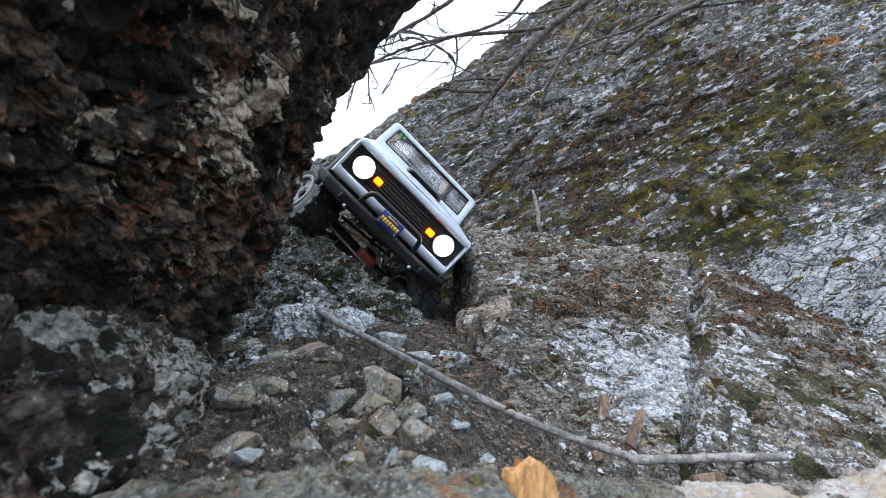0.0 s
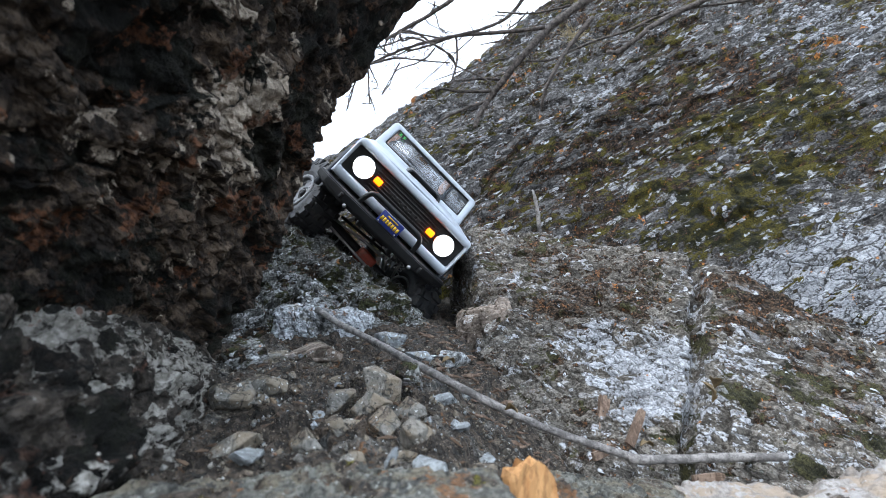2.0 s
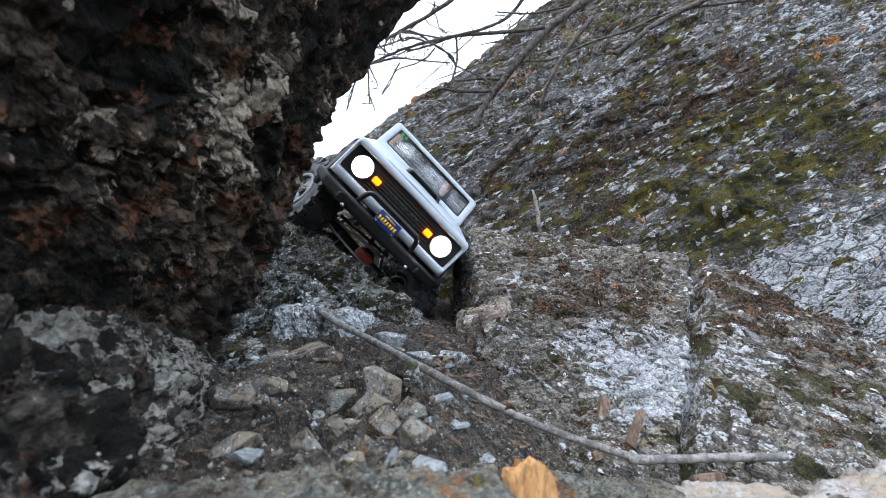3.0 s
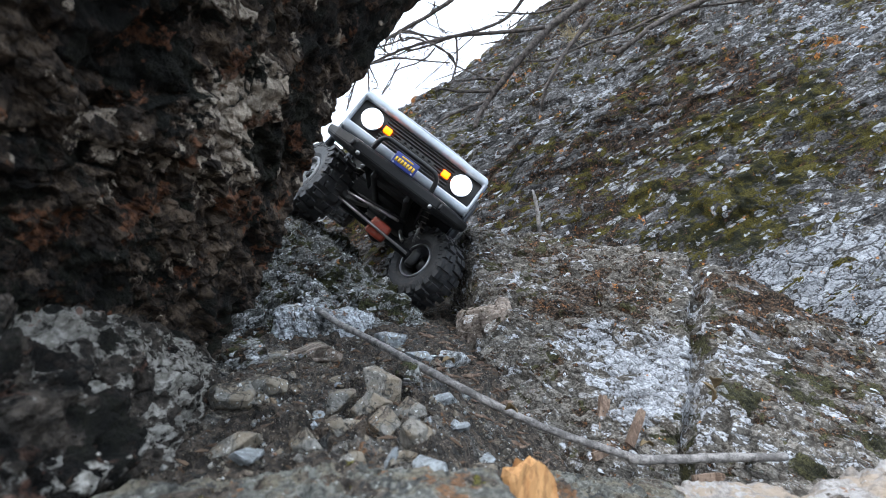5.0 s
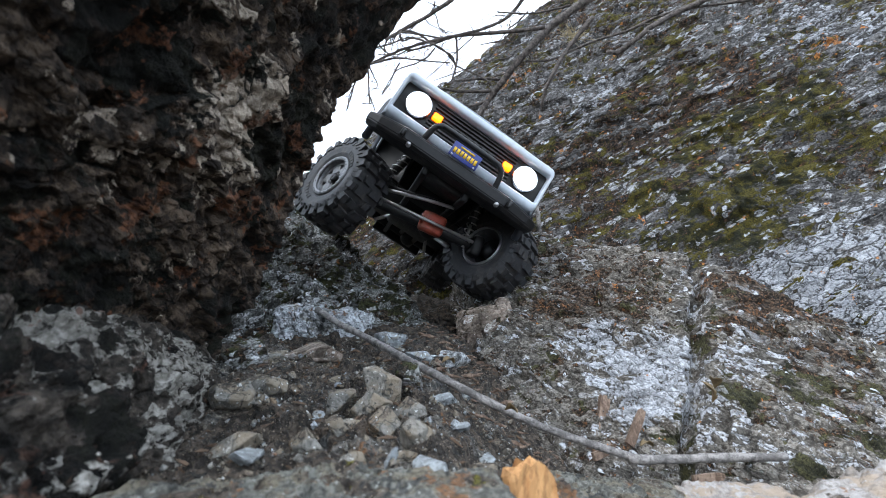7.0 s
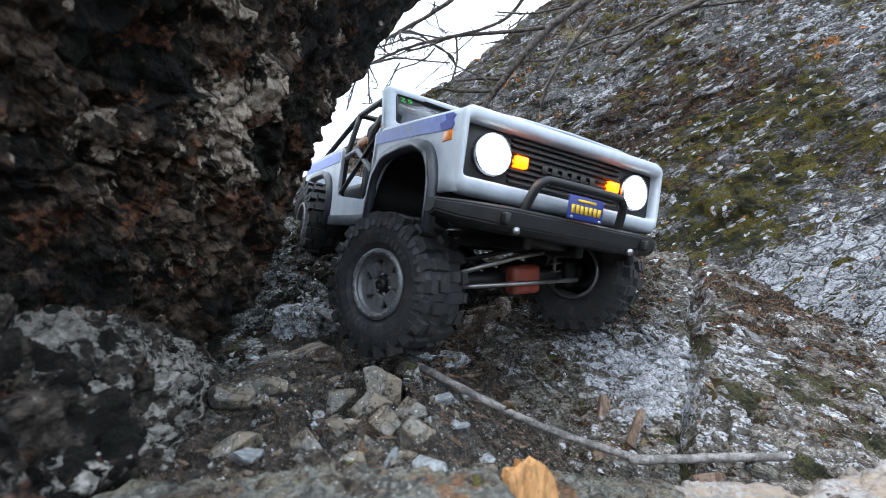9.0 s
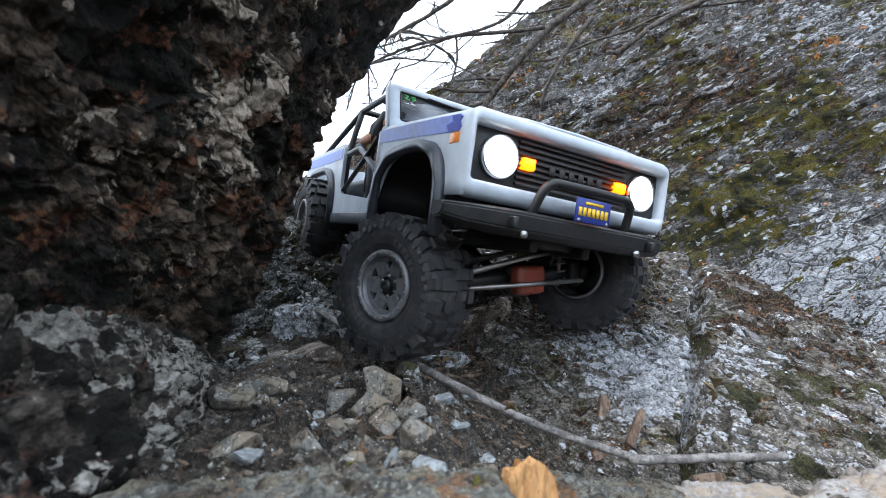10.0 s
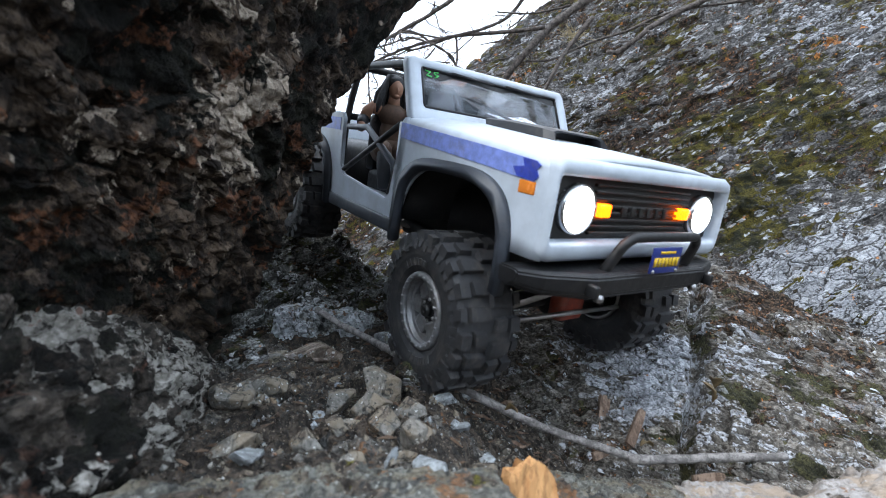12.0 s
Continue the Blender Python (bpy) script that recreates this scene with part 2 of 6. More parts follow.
def lichen_rock(name, rock, pale, litter, moss, size=1.0, turn=28, along=0.5, cover=0.0, green=0.0, white=1.2, chips=0.9, cracks=0.8, rust=1.9, streak=0.0, rust_col=((0.22, 0.075, 0.02), (0.52, 0.21, 0.05)), bump=0.010, shift=0.0):
    """A rock face of angular chips under pale lichen and a broken mat of litter and moss. Colours come as pairs from dark to light (litter: three).
    cover, green, white, rust: how rare each layer is (0 covers half, 2 little); the spots stored on the mesh shift them from place to place."""
    m, n, l, bsdf = node_mat(name)
    tc = n.new("ShaderNodeTexCoord")
    iso = n.new("ShaderNodeMapping")
    iso.inputs["Location"].default_value = (shift, shift * 0.7, shift * 1.3)
    iso.inputs["Rotation"].default_value = (0, radians(turn), 0)
    iso.inputs["Scale"].default_value = (1 / size, 1 / size, 1 / size)
    l.new(tc.outputs["Object"], iso.inputs["Vector"])
    bed = n.new("ShaderNodeMapping")
    bed.inputs["Scale"].default_value = (along, 0.9, 1.0)
    l.new(iso.outputs["Vector"], bed.inputs["Vector"])
    w, v = iso.outputs["Vector"], bed.outputs["Vector"]

    def blend(*pairs):
        out = None
        for src, k in pairs:
            t = math_node(n, l, "MULTIPLY", src, k)
            out = t if out is None else math_node(n, l, "ADD", out, t)
        return out

    def layer(key, rare, soft, *pairs):
        at = n.new("ShaderNodeAttribute")
        at.attribute_name = key
        e = 0.5 + 0.05 * rare
        return ramp(n, l, math_node(n, l, "ADD", blend(*pairs), at.outputs["Fac"]), e - soft, e + soft)

    def inv(src):
        return math_node(n, l, "SUBTRACT", 1.0, src)

    def tinted(c, k):
        return mix(n, l, 1.0, c, k, "MULTIPLY")

    big = tex(n, l, "noise", 13, 4, 0.55, v, distort=0.4)
    mid = tex(n, l, "noise", 40, 5, 0.6, v, distort=0.4)
    crust = tex(n, l, "noise", 105, 5, 0.62, v)
    grain = tex(n, l, "noise", 290, 4, 0.65, w)
    fluff = tex(n, l, "noise", 420, 4, 0.75, w)
    q = shaken(n, l, shaken(n, l, v, 30, 0.016), 160, 0.006)
    plate_r, plate_e = cells(n, l, q, 40)
    bit_r, bit_e = cells(n, l, q, 115)
    crumb_r, crumb_e = cells(n, l, shaken(n, l, w, 150, 0.008), 230)
    # bare rock: chips of uneven tone, dark gaps, fine grain
    col = mix(n, l, ramp(n, l, blend((crust, 0.5), (grain, 0.5)), 0.42, 0.58), *rock)
    col = tinted(col, blend((plate_r, 0.55), (bit_r, 0.75), (big, 0.65)))
    white_f = layer("pale", white, 0.012, (mid, 0.38), (crust, 0.27), (grain, 0.2), (bit_r, 0.15))
    pale_c = tinted(mix(n, l, ramp(n, l, blend((grain, 0.6), (crust, 0.4)), 0.42, 0.58), *pale), blend((bit_r, 0.5), (plate_r, 0.25), (mid, 1.15)))
    col = mix(n, l, white_f, col, pale_c)
    long_ = n.new("ShaderNodeMapping")
    long_.inputs["Scale"].default_value = (0.45, 1.0, 1.25)
    l.new(shaken(n, l, v, 60, 0.012), long_.inputs["Vector"])
    run = ramp(n, l, blend((tex(n, l, "noise", 44, 4, 0.55, long_.outputs["Vector"]), 0.62), (tex(n, l, "noise", 16, 3, 0.5, v), 0.23), (bit_r, 0.15)), 0.582, 0.597, 0.0, streak)
    col = mix(n, l, math_node(n, l, "MULTIPLY", run, ramp(n, l, crust, 0.42, 0.5)), col, pale_c)
    gap = math_node(n, l, "MAXIMUM", math_node(n, l, "MULTIPLY", ramp(n, l, plate_e, 0.05, 0.012), ramp(n, l, crust, 0.40, 0.55)), math_node(n, l, "MULTIPLY", ramp(n, l, bit_e, 0.07, 0.015), ramp(n, l, mid, 0.44, 0.58, 0.0, 0.8)))
    col = mix(n, l, math_node(n, l, "MULTIPLY", gap, cracks), col, tuple(0.3 * c for c in rock[0]))
    col = mix(n, l, math_node(n, l, "MULTIPLY", ramp(n, l, tex(n, l, "noise", 520, 2, 0.5, w), 0.38, 0.33), 0.7 * cracks), col, tuple(0.35 * c for c in rock[0]))
    # the mat: crumbs of litter, cushions of moss
    mat_f = layer("moss", cover, 0.012, (big, 0.22), (mid, 0.30), (crust, 0.23), (bit_r, 0.11), (plate_r, 0.14))
    brown = mix(n, l, ramp(n, l, crumb_r, 0.1, 0.75), litter[0], litter[1])
    brown = mix(n, l, math_node(n, l, "MULTIPLY", ramp(n, l, crumb_r, 0.80, 0.86), ramp(n, l, mid, 0.45, 0.55)), brown, litter[2])
    brown = tinted(brown, ramp(n, l, crumb_e, 0.0, 0.16, 0.35, 1.1))
    olive = mix(n, l, ramp(n, l, blend((tex(n, l, "noise", 30, 4, 0.6, w), 0.6), (crust, 0.4)), 0.43, 0.57), *moss)
    leafy = layer("green", green, 0.025, (tex(n, l, "noise", 24, 4, 0.6, v, distort=0.6), 0.45), (tex(n, l, "noise", 60, 4, 0.6, w), 0.40), (plate_r, 0.15))
    cover_c = mix(n, l, leafy, brown, olive)
    # tuft highlights and the shade between them, painted into the mat's colour
    cover_c = tinted(cover_c, ramp(n, l, fluff, 0.36, 0.62, 0.22, 1.25))
    chip_f = math_node(n, l, "MULTIPLY", ramp(n, l, bit_r, chips - 0.12, chips - 0.09), math_node(n, l, "MULTIPLY", ramp(n, l, bit_e, 0.06, 0.12), ramp(n, l, mid, 0.50, 0.55)))
    mat_f = math_node(n, l, "MULTIPLY", mat_f, math_node(n, l, "MULTIPLY", inv(chip_f), inv(run)))
    col = mix(n, l, mat_f, col, cover_c)
    # spots of orange lichen
    spot = layer("rust", rust, 0.012, (tex(n, l, "noise", 42, 3, 0.55, w), 0.6), (crust, 0.2), (grain, 0.2))
    col = mix(n, l, math_node(n, l, "MULTIPLY", spot, 0.85), col, mix(n, l, ramp(n, l, grain, 0.4, 0.6), *rust_col))
    l.new(col, bsdf.inputs["Base Color"])
    bsdf.inputs["Roughness"].default_value = 0.85
    bsdf.inputs["Specular IOR Level"].default_value = 0.3
    stone_h = blend((plate_r, 0.22), (bit_r, 0.16), (ramp(n, l, bit_e, 0.0, 0.15), 0.12), (ramp(n, l, plate_e, 0.0, 0.10), 0.14), (mid, 0.4), (crust, 0.4), (grain, 0.25))
    mat_h = blend((fluff, 0.5), (crust, 0.5), (crumb_r, 0.10), (mid, 0.4))
    hm = n.new("ShaderNodeMix")
    l.new(mat_f, hm.inputs[0])
    l.new(stone_h, hm.inputs[2])
    l.new(mat_h, hm.inputs[3])
    bp = n.new("ShaderNodeBump")
    bp.inputs["Strength"].default_value = 1.0
    bp.inputs["Distance"].default_value = bump
    l.new(hm.outputs[0], bp.inputs["Height"])
    l.new(bp.outputs[0], bsdf.inputs["Normal"])
    return m


# boulder: near-black litter and moss colours also carry the overhang's shade
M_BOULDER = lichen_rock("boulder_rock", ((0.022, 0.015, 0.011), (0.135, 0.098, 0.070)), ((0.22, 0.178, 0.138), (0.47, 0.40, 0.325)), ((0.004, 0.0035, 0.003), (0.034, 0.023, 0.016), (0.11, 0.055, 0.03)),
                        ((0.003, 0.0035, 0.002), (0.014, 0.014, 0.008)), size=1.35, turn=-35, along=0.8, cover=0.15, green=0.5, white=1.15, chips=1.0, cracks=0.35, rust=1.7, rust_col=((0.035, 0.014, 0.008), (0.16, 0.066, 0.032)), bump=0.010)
M_LOWER = lichen_rock("lower_boulder_rock", ((0.018, 0.015, 0.012), (0.080, 0.066, 0.054)), ((0.13, 0.122, 0.106), (0.30, 0.287, 0.262)), ((0.003, 0.003, 0.0025), (0.020, 0.015, 0.012), (0.07, 0.040, 0.028)),
                      ((0.003, 0.0035, 0.002), (0.012, 0.012, 0.007)), size=1.1, turn=20, along=0.9, cover=0.45, green=0.6, white=0.3, chips=1.0, cracks=0.3, rust=1.8, rust_col=((0.03, 0.014, 0.010), (0.11, 0.055, 0.038)), bump=0.010, shift=3.1)
M_SLAB = lichen_rock("mossy_slab_rock", ((0.046, 0.043, 0.041), (0.235, 0.230, 0.230)), ((0.21, 0.22, 0.24), (0.42, 0.435, 0.46)), ((0.014, 0.010, 0.007), (0.092, 0.057, 0.035), (0.20, 0.095, 0.045)),
                     ((0.016, 0.017, 0.004), (0.105, 0.088, 0.012)), cover=-0.35, green=0.55, white=1.15, chips=1.01, cracks=0.9, rust=2.6, streak=0.85, bump=0.014)
M_RIDGE = lichen_rock("ridge_rock", ((0.085, 0.073, 0.061), (0.31, 0.285, 0.25)), ((0.29, 0.30, 0.32), (0.52, 0.535, 0.565)), ((0.026, 0.018, 0.012), (0.140, 0.092, 0.060), (0.24, 0.115, 0.052)),
                      ((0.026, 0.026, 0.011), (0.095, 0.090, 0.040)), size=0.62, turn=-24, along=0.55, cover=0.7, green=1.1, white=1.0, chips=1.0, cracks=0.7, rust=3.0, streak=0.4, bump=0.006, shift=1.7)
M_LEDGE = lichen_rock("ledge_rock", ((0.075, 0.077, 0.072), (0.38, 0.385, 0.37)), ((0.40, 0.415, 0.43), (0.66, 0.68, 0.70)), ((0.018, 0.014, 0.010), (0.105, 0.075, 0.052), (0.18, 0.10, 0.055)),
                      ((0.020, 0.022, 0.009), (0.075, 0.078, 0.030)), size=0.55, turn=20, along=0.6, cover=0.3, green=0.6, white=1.1, chips=1.0, cracks=0.8, rust=2.8, streak=0.6, bump=0.006, shift=8.3)
M_GROUND = rock_mat("gully_soil", (0.125, 0.115, 0.103), pale=0.08, dark=0.40, rust=0.26, moss=0.0, dirt=0.66, size=0.55, shift=2.4, relief=1.4)
M_STONE = rock_mat("loose_stone", (0.175, 0.168, 0.152), pale=0.18, dark=0.20, rust=0.24, dirt=0.30, contrast=0.5, size=0.6, shift=6.6, pale_col=(0.50, 0.51, 0.50), rust_col=(0.24, 0.17, 0.11), relief=0.4)

# ---- the large rocks ----
pts, fcs = rock_shape((-0.36, 0.28, 0.20), (0.8, -0.35, -0.1), [
    ((-0.012, 0.348, 0.388), (-0.184, 0.374, 0.071), (-0.160, 0.151, 0.200)),
    ((-0.012, 0.348, 0.388), (-0.184, 0.374, 0.071), (-0.500, 0.405, 0.300)),
    level(-0.25), ((0.0, 0.15, 0.275), (1.0, 0.15, 0.275), (0.0, 0.40, 0.485)), wall_x(-0.46), wall_y(0.07)],
    (0.009, 0.11, 0.0055, 0.042, 0.0042, 0.014, 0.0080, 0.024), 420, 660, soft=60, dense=1.35, seed=205)
# the overhanging edge is worn hollow
for place, radius, depth in (((-0.065, 0.356, 0.290), 0.085, 0.026), ((-0.110, 0.362, 0.205), 0.050, 0.006)):
    pts[:, 0] -= depth * np.exp(-((pts - np.array(place)) ** 2).sum(1) / radius ** 2)
boulder = tagged(from_arrays("boulder", pts, fcs, M_BOULDER), "overhanging lichen-stained boulder leaning over the gully, its shade partly painted near-black", "boulder")
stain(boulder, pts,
      pale=[((-0.126, 0.244, 0.240), 0.024, 0.16), ((-0.111, 0.253, 0.256), 0.016, 0.15), ((-0.149, 0.263, 0.218), 0.026, 0.14), ((-0.128, 0.274, 0.227), 0.018, 0.12), ((-0.159, 0.205, 0.186), 0.016, 0.07), ((-0.160, 0.198, 0.205), 0.014, 0.06),
            ((-0.154, 0.242, 0.196), 0.016, 0.07), ((-0.177, 0.265, 0.147), 0.018, 0.07), ((-0.187, 0.239, 0.148), 0.015, 0.06), ((-0.118, 0.275, 0.235), 0.007, 0.14), ((-0.105, 0.286, 0.248), 0.006, 0.15)],
      # positive spots: dark growth plus shade painted at top left, hollow and underside
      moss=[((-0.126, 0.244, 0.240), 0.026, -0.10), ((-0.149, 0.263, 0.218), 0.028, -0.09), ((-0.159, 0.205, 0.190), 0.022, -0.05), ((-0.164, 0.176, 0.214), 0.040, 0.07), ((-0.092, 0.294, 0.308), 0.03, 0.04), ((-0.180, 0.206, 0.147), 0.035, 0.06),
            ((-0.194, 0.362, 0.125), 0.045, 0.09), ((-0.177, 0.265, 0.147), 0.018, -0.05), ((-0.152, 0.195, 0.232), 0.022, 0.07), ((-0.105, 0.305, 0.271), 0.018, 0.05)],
      rust=[((-0.147, 0.224, 0.222), 0.012, 0.12), ((-0.134, 0.208, 0.244), 0.014, 0.07), ((-0.137, 0.321, 0.201), 0.018, 0.07), ((-0.115, 0.363, 0.229), 0.022, 0.07), ((-0.132, 0.342, 0.190), 0.022, 0.07), ((-0.170, 0.237, 0.163), 0.014, 0.04), ((-0.167, 0.293, 0.148), 0.016, 0.05), ((-0.102, 0.358, 0.265), 0.016, 0.05)])

pts, fcs = rock_shape((-0.238, 0.205, 0.042), (0.75, -0.6, 0.3), [
    ((-0.108, 0.20, 0.0), (-0.122, 0.29, 0.0), (-0.146, 0.20, 0.10)), ((-0.2, 0.10, 0.0), (-0.10, 0.14, 0.0), (-0.2, 0.12, 0.1)),
    ((-0.2, 0.2, 0.118), (-0.15, 0.2, 0.105), (-0.2, 0.3, 0.118)), wall_x(-0.4), wall_y(0.36), level(-0.1)],
    (0.010, 0.07, 0.006, 0.035, 0.003, 0.011, 0.009, 0.026), 240, 360, soft=10, dense=1.4, seed=11)
lower_boulder = tagged(from_arrays("boulder", pts, fcs, M_LOWER), "rounded pale boulder blotched with dark lichen at the gully side", "boulder")
stain(lower_boulder, pts, pale=[((-0.181, 0.215, 0.100), 0.024, 0.09), ((-0.167, 0.209, 0.086), 0.022, 0.09), ((-0.175, 0.239, 0.095), 0.018, 0.09), ((-0.166, 0.282, 0.081), 0.018, 0.05)],
      moss=[((-0.178, 0.215, 0.095), 0.030, -0.06), ((-0.175, 0.239, 0.095), 0.018, -0.05), ((-0.150, 0.230, 0.050), 0.040, -0.06)])

pts, fcs = rock_shape((-0.25, 0.74, 0.08), (0.25, -0.8, 0.45), [
    ((-0.169, 0.504, 0.135), (-0.035, 0.556, 0.132), (-0.188, 0.58, 0.259)),
    ((-0.188, 0.58, 0.254), (-0.227, 0.89, 0.338), (-0.10, 0.66, 0.228)),
    ((-0.117, 0.585, 0.232), (-0.026, 0.565, 0.136), (-0.10, 0.9, 0.19)),
    wall_x(-0.75), wall_y(1.0), level(-0.1)],
    (0.012, 0.12, 0.014, 0.050, 0.004, 0.015), 300, 460, soft=16, dense=1.4, seed=21)
ledge = tagged(from_arrays("rock_ledge", pts, fcs, M_LEDGE), "grey stepped rock ledge with pale and dark lichen", "rock")
stain(ledge, pts, pale=[((-0.13, 0.51, 0.15), 0.04, 0.08)])

pts, fcs = rock_shape((0.20, 0.62, 0.0), (-0.05, -0.8, 0.6), [
    ((0.092, 0.524, 0.136), (1.092, 0.524, 0.571), (0.092, 1.524, 1.078)),
    ((0.257, 0.471, 0.166), (0.184, 0.362, 0.032), (0.41, 0.448, 0.110)),
    ((0.039, 0.697, 0.307), (0.213, 0.554, 0.240), (0.41, 0.447, 0.112)),
    ((0.03, 0.6, 0.1), (0.04, 0.6, 0.26), (0.0, 1.0, 0.15)),
    wall_x(1.2), wall_y(0.95), level(-0.2)],
    (0.009, 0.14, 0.0055, 0.045, 0.0026, 0.011), 420, 640, soft=26, dense=1.35, seed=35)
# a split running down the face
line = np.array((0.257, 0.471, 0.166)) - np.array((0.184, 0.362, 0.032))
line /= np.linalg.norm(line)
inward = np.array((0.05, 0.75, -0.62))
across = np.cross(line, inward)
across /= np.linalg.norm(across)
off = (pts - np.array((0.22, 0.416, 0.10))) @ across + 0.009 * vnoise(pts / 0.05, 5) + 0.004 * vnoise(pts / 0.015, 6)
pts += (0.020 * np.exp(-(off / 0.0055) ** 2) * ((pts[:, 1] < 0.7) & (pts[:, 2] < 0.22)))[:, None] * inward
ridge = tagged(from_arrays("rock_ridge", pts, fcs, M_RIDGE), "low sloping rock ridge with white lichen and brown litter", "rock")
stain(ridge, pts,
      pale=[((0.160, 0.465, 0.095), 0.032, 0.10), ((0.182, 0.422, 0.067), 0.034, 0.11), ((0.160, 0.415, 0.052), 0.025, 0.08), ((0.145, 0.482, 0.116), 0.018, 0.07), ((0.209, 0.432, 0.100), 0.020, 0.09), ((0.262, 0.432, 0.102), 0.026, 0.06), ((0.132, 0.588, 0.197), 0.016, 0.05), ((0.155, 0.588, 0.233), 0.022, 0.05), ((0.05, 0.551, 0.138), 0.03, -0.06), ((0.10, 0.452, 0.078), 0.03, -0.05), ((0.30, 0.41, 0.07), 0.06, 0.035)],
      moss=[((0.167, 0.524, 0.167), 0.034, 0.10), ((0.143, 0.600, 0.221), 0.034, 0.05), ((0.180, 0.469, 0.127), 0.018, 0.08), ((0.214, 0.514, 0.185), 0.022, 0.06), ((0.325, 0.462, 0.132), 0.045, 0.15), ((0.293, 0.476, 0.155), 0.026, 0.10), ((0.109, 0.524, 0.148), 0.026, 0.08), ((0.347, 0.452, 0.110), 0.036, 0.10),
            ((0.165, 0.450, 0.088), 0.035, -0.12), ((0.182, 0.422, 0.067), 0.036, -0.12), ((0.049, 0.551, 0.138), 0.03, -0.12), ((0.252, 0.397, 0.064), 0.034, 0.02), ((0.306, 0.418, 0.081), 0.036, 0.02), ((0.236, 0.440, 0.104), 0.012, 0.12)],
      green=[((0.252, 0.397, 0.064), 0.05, 0.05), ((0.310, 0.410, 0.070), 0.05, 0.05), ((0.245, 0.457, 0.121), 0.014, 0.12), ((0.228, 0.423, 0.086), 0.014, 0.12), ((0.208, 0.388, 0.040), 0.03, 0.10), ((0.16, 0.53, 0.17), 0.06, -0.10), ((0.335, 0.458, 0.12), 0.05, -0.12)],
      rust=[((0.165, 0.520, 0.165), 0.03, 0.06), ((0.18, 0.469, 0.127), 0.018, 0.05)])

# strata rise along the slab: forms are longer that way
STRATA = np.array(Matrix.Rotation(radians(-24), 3, "Y")) @ np.diag((0.5, 0.9, 1.0))
pts, fcs = rock_shape((0.6, 2.0, 0.2), (-0.25, -0.85, 0.4), [
    ((0.138, 0.966, 0.367), (0.613, 0.722, 0.167), (0.806, 0.97, 0.829)),
    ((-0.234, 1.26, 0.872), (0.428, 1.223, 1.245), (0.5, 2.2, 1.49)),
    ((0.428, 1.223, 1.215), (1.5, 1.2, 2.04), (0.5, 2.2, 1.55)),
    ((-0.340, 1.26, 0.743), (-0.50, 1.24, 0.50), (-0.40, 2.2, 0.6)),
    level(-0.4), level(2.2), wall_x(3.5), wall_y(4.0)],
    (0.026, 0.30, 0.013, 0.070, 0.005, 0.022), 480, 740, soft=45, dense=1.35, seed=61, stretch=STRATA)
slab = tagged(from_arrays("rock_slab", pts, fcs, M_SLAB), "tall sloping rock slab with green moss and white lichen", "rock")
stain(slab, pts,
      moss=[((0.618, 0.891, 0.487), 0.15, 0.035), ((0.449, 0.883, 0.413), 0.10, 0.03), ((0.738, 0.862, 0.522), 0.13, 0.025), ((0.470, 0.827, 0.287), 0.07, 0.05), ((0.406, 1.0, 0.59), 0.12, 0.03), ((0.226, 1.019, 0.488), 0.13, 0.02), ((0.648, 0.957, 0.677), 0.13, 0.025),
            ((0.427, 1.055, 0.783), 0.05, -0.12), ((0.348, 1.043, 0.699), 0.05, -0.12), ((0.265, 1.052, 0.623), 0.04, -0.10), ((0.912, 0.916, 0.803), 0.17, -0.07), ((0.734, 1.051, 0.906), 0.09, -0.04), ((0.631, 0.729, 0.185), 0.10, -0.10), ((0.703, 0.746, 0.297), 0.07, -0.09), ((0.555, 0.752, 0.220), 0.07, -0.06), ((0.10, 1.15, 0.75), 0.20, -0.05), ((-0.10, 1.2, 0.7), 0.14, -0.05), ((0.325, 1.128, 0.88), 0.12, -0.05)],
      green=[((0.618, 0.891, 0.487), 0.15, 0.07), ((0.449, 0.883, 0.413), 0.11, 0.07), ((0.738, 0.862, 0.522), 0.13, 0.06), ((0.470, 0.827, 0.287), 0.08, 0.09), ((0.619, 0.811, 0.345), 0.10, 0.07), ((0.406, 1.0, 0.59), 0.12, -0.04), ((0.648, 0.957, 0.677), 0.14, -0.05), ((0.226, 1.019, 0.488), 0.14, -0.04)],
      pale=[((0.427, 1.055, 0.783), 0.05, 0.06), ((0.348, 1.043, 0.699), 0.05, 0.06), ((0.912, 0.916, 0.803), 0.16, 0.05), ((0.804, 0.970, 0.815), 0.10, 0.04), ((0.566, 0.768, 0.264), 0.06, 0.06), ((0.631, 0.729, 0.185), 0.10, 0.09), ((0.703, 0.746, 0.297), 0.07, 0.07), ((0.555, 0.752, 0.206), 0.07, 0.08), ((0.05, 1.15, 0.70), 0.22, -0.02)],
      rust=[((0.832, 0.944, 0.746), 0.055, 0.10), ((0.158, 1.241, 0.921), 0.04, 0.08), ((0.186, 1.171, 0.814), 0.04, 0.08), ((-0.103, 1.237, 0.793), 0.04, 0.06), ((0.236, 1.049, 0.578), 0.04, 0.05), ((0.638, 0.959, 0.685), 0.06, 0.04)])

# ---- ground: one sheet from the gully floor to the horizon ----
def ground_height(x, y):
    z = np.interp(y, [-60, -1, 0.0, 0.2, 0.30, 0.40, 0.57, 0.70, 1.35, 3.0, 60], [-0.1, -0.02, 0.0, 0.044, 0.060, 0.085, 0.133, 0.14, 0.32, 0.30, 0.30])
    z = z - (0.75 * np.clip(x + 0.005, 0, 0.13) + 0.25 * np.clip(x - 0.125, 0, 0.5)) * np.clip(1.9 - 2.2 * y, 0, 1)
    return z


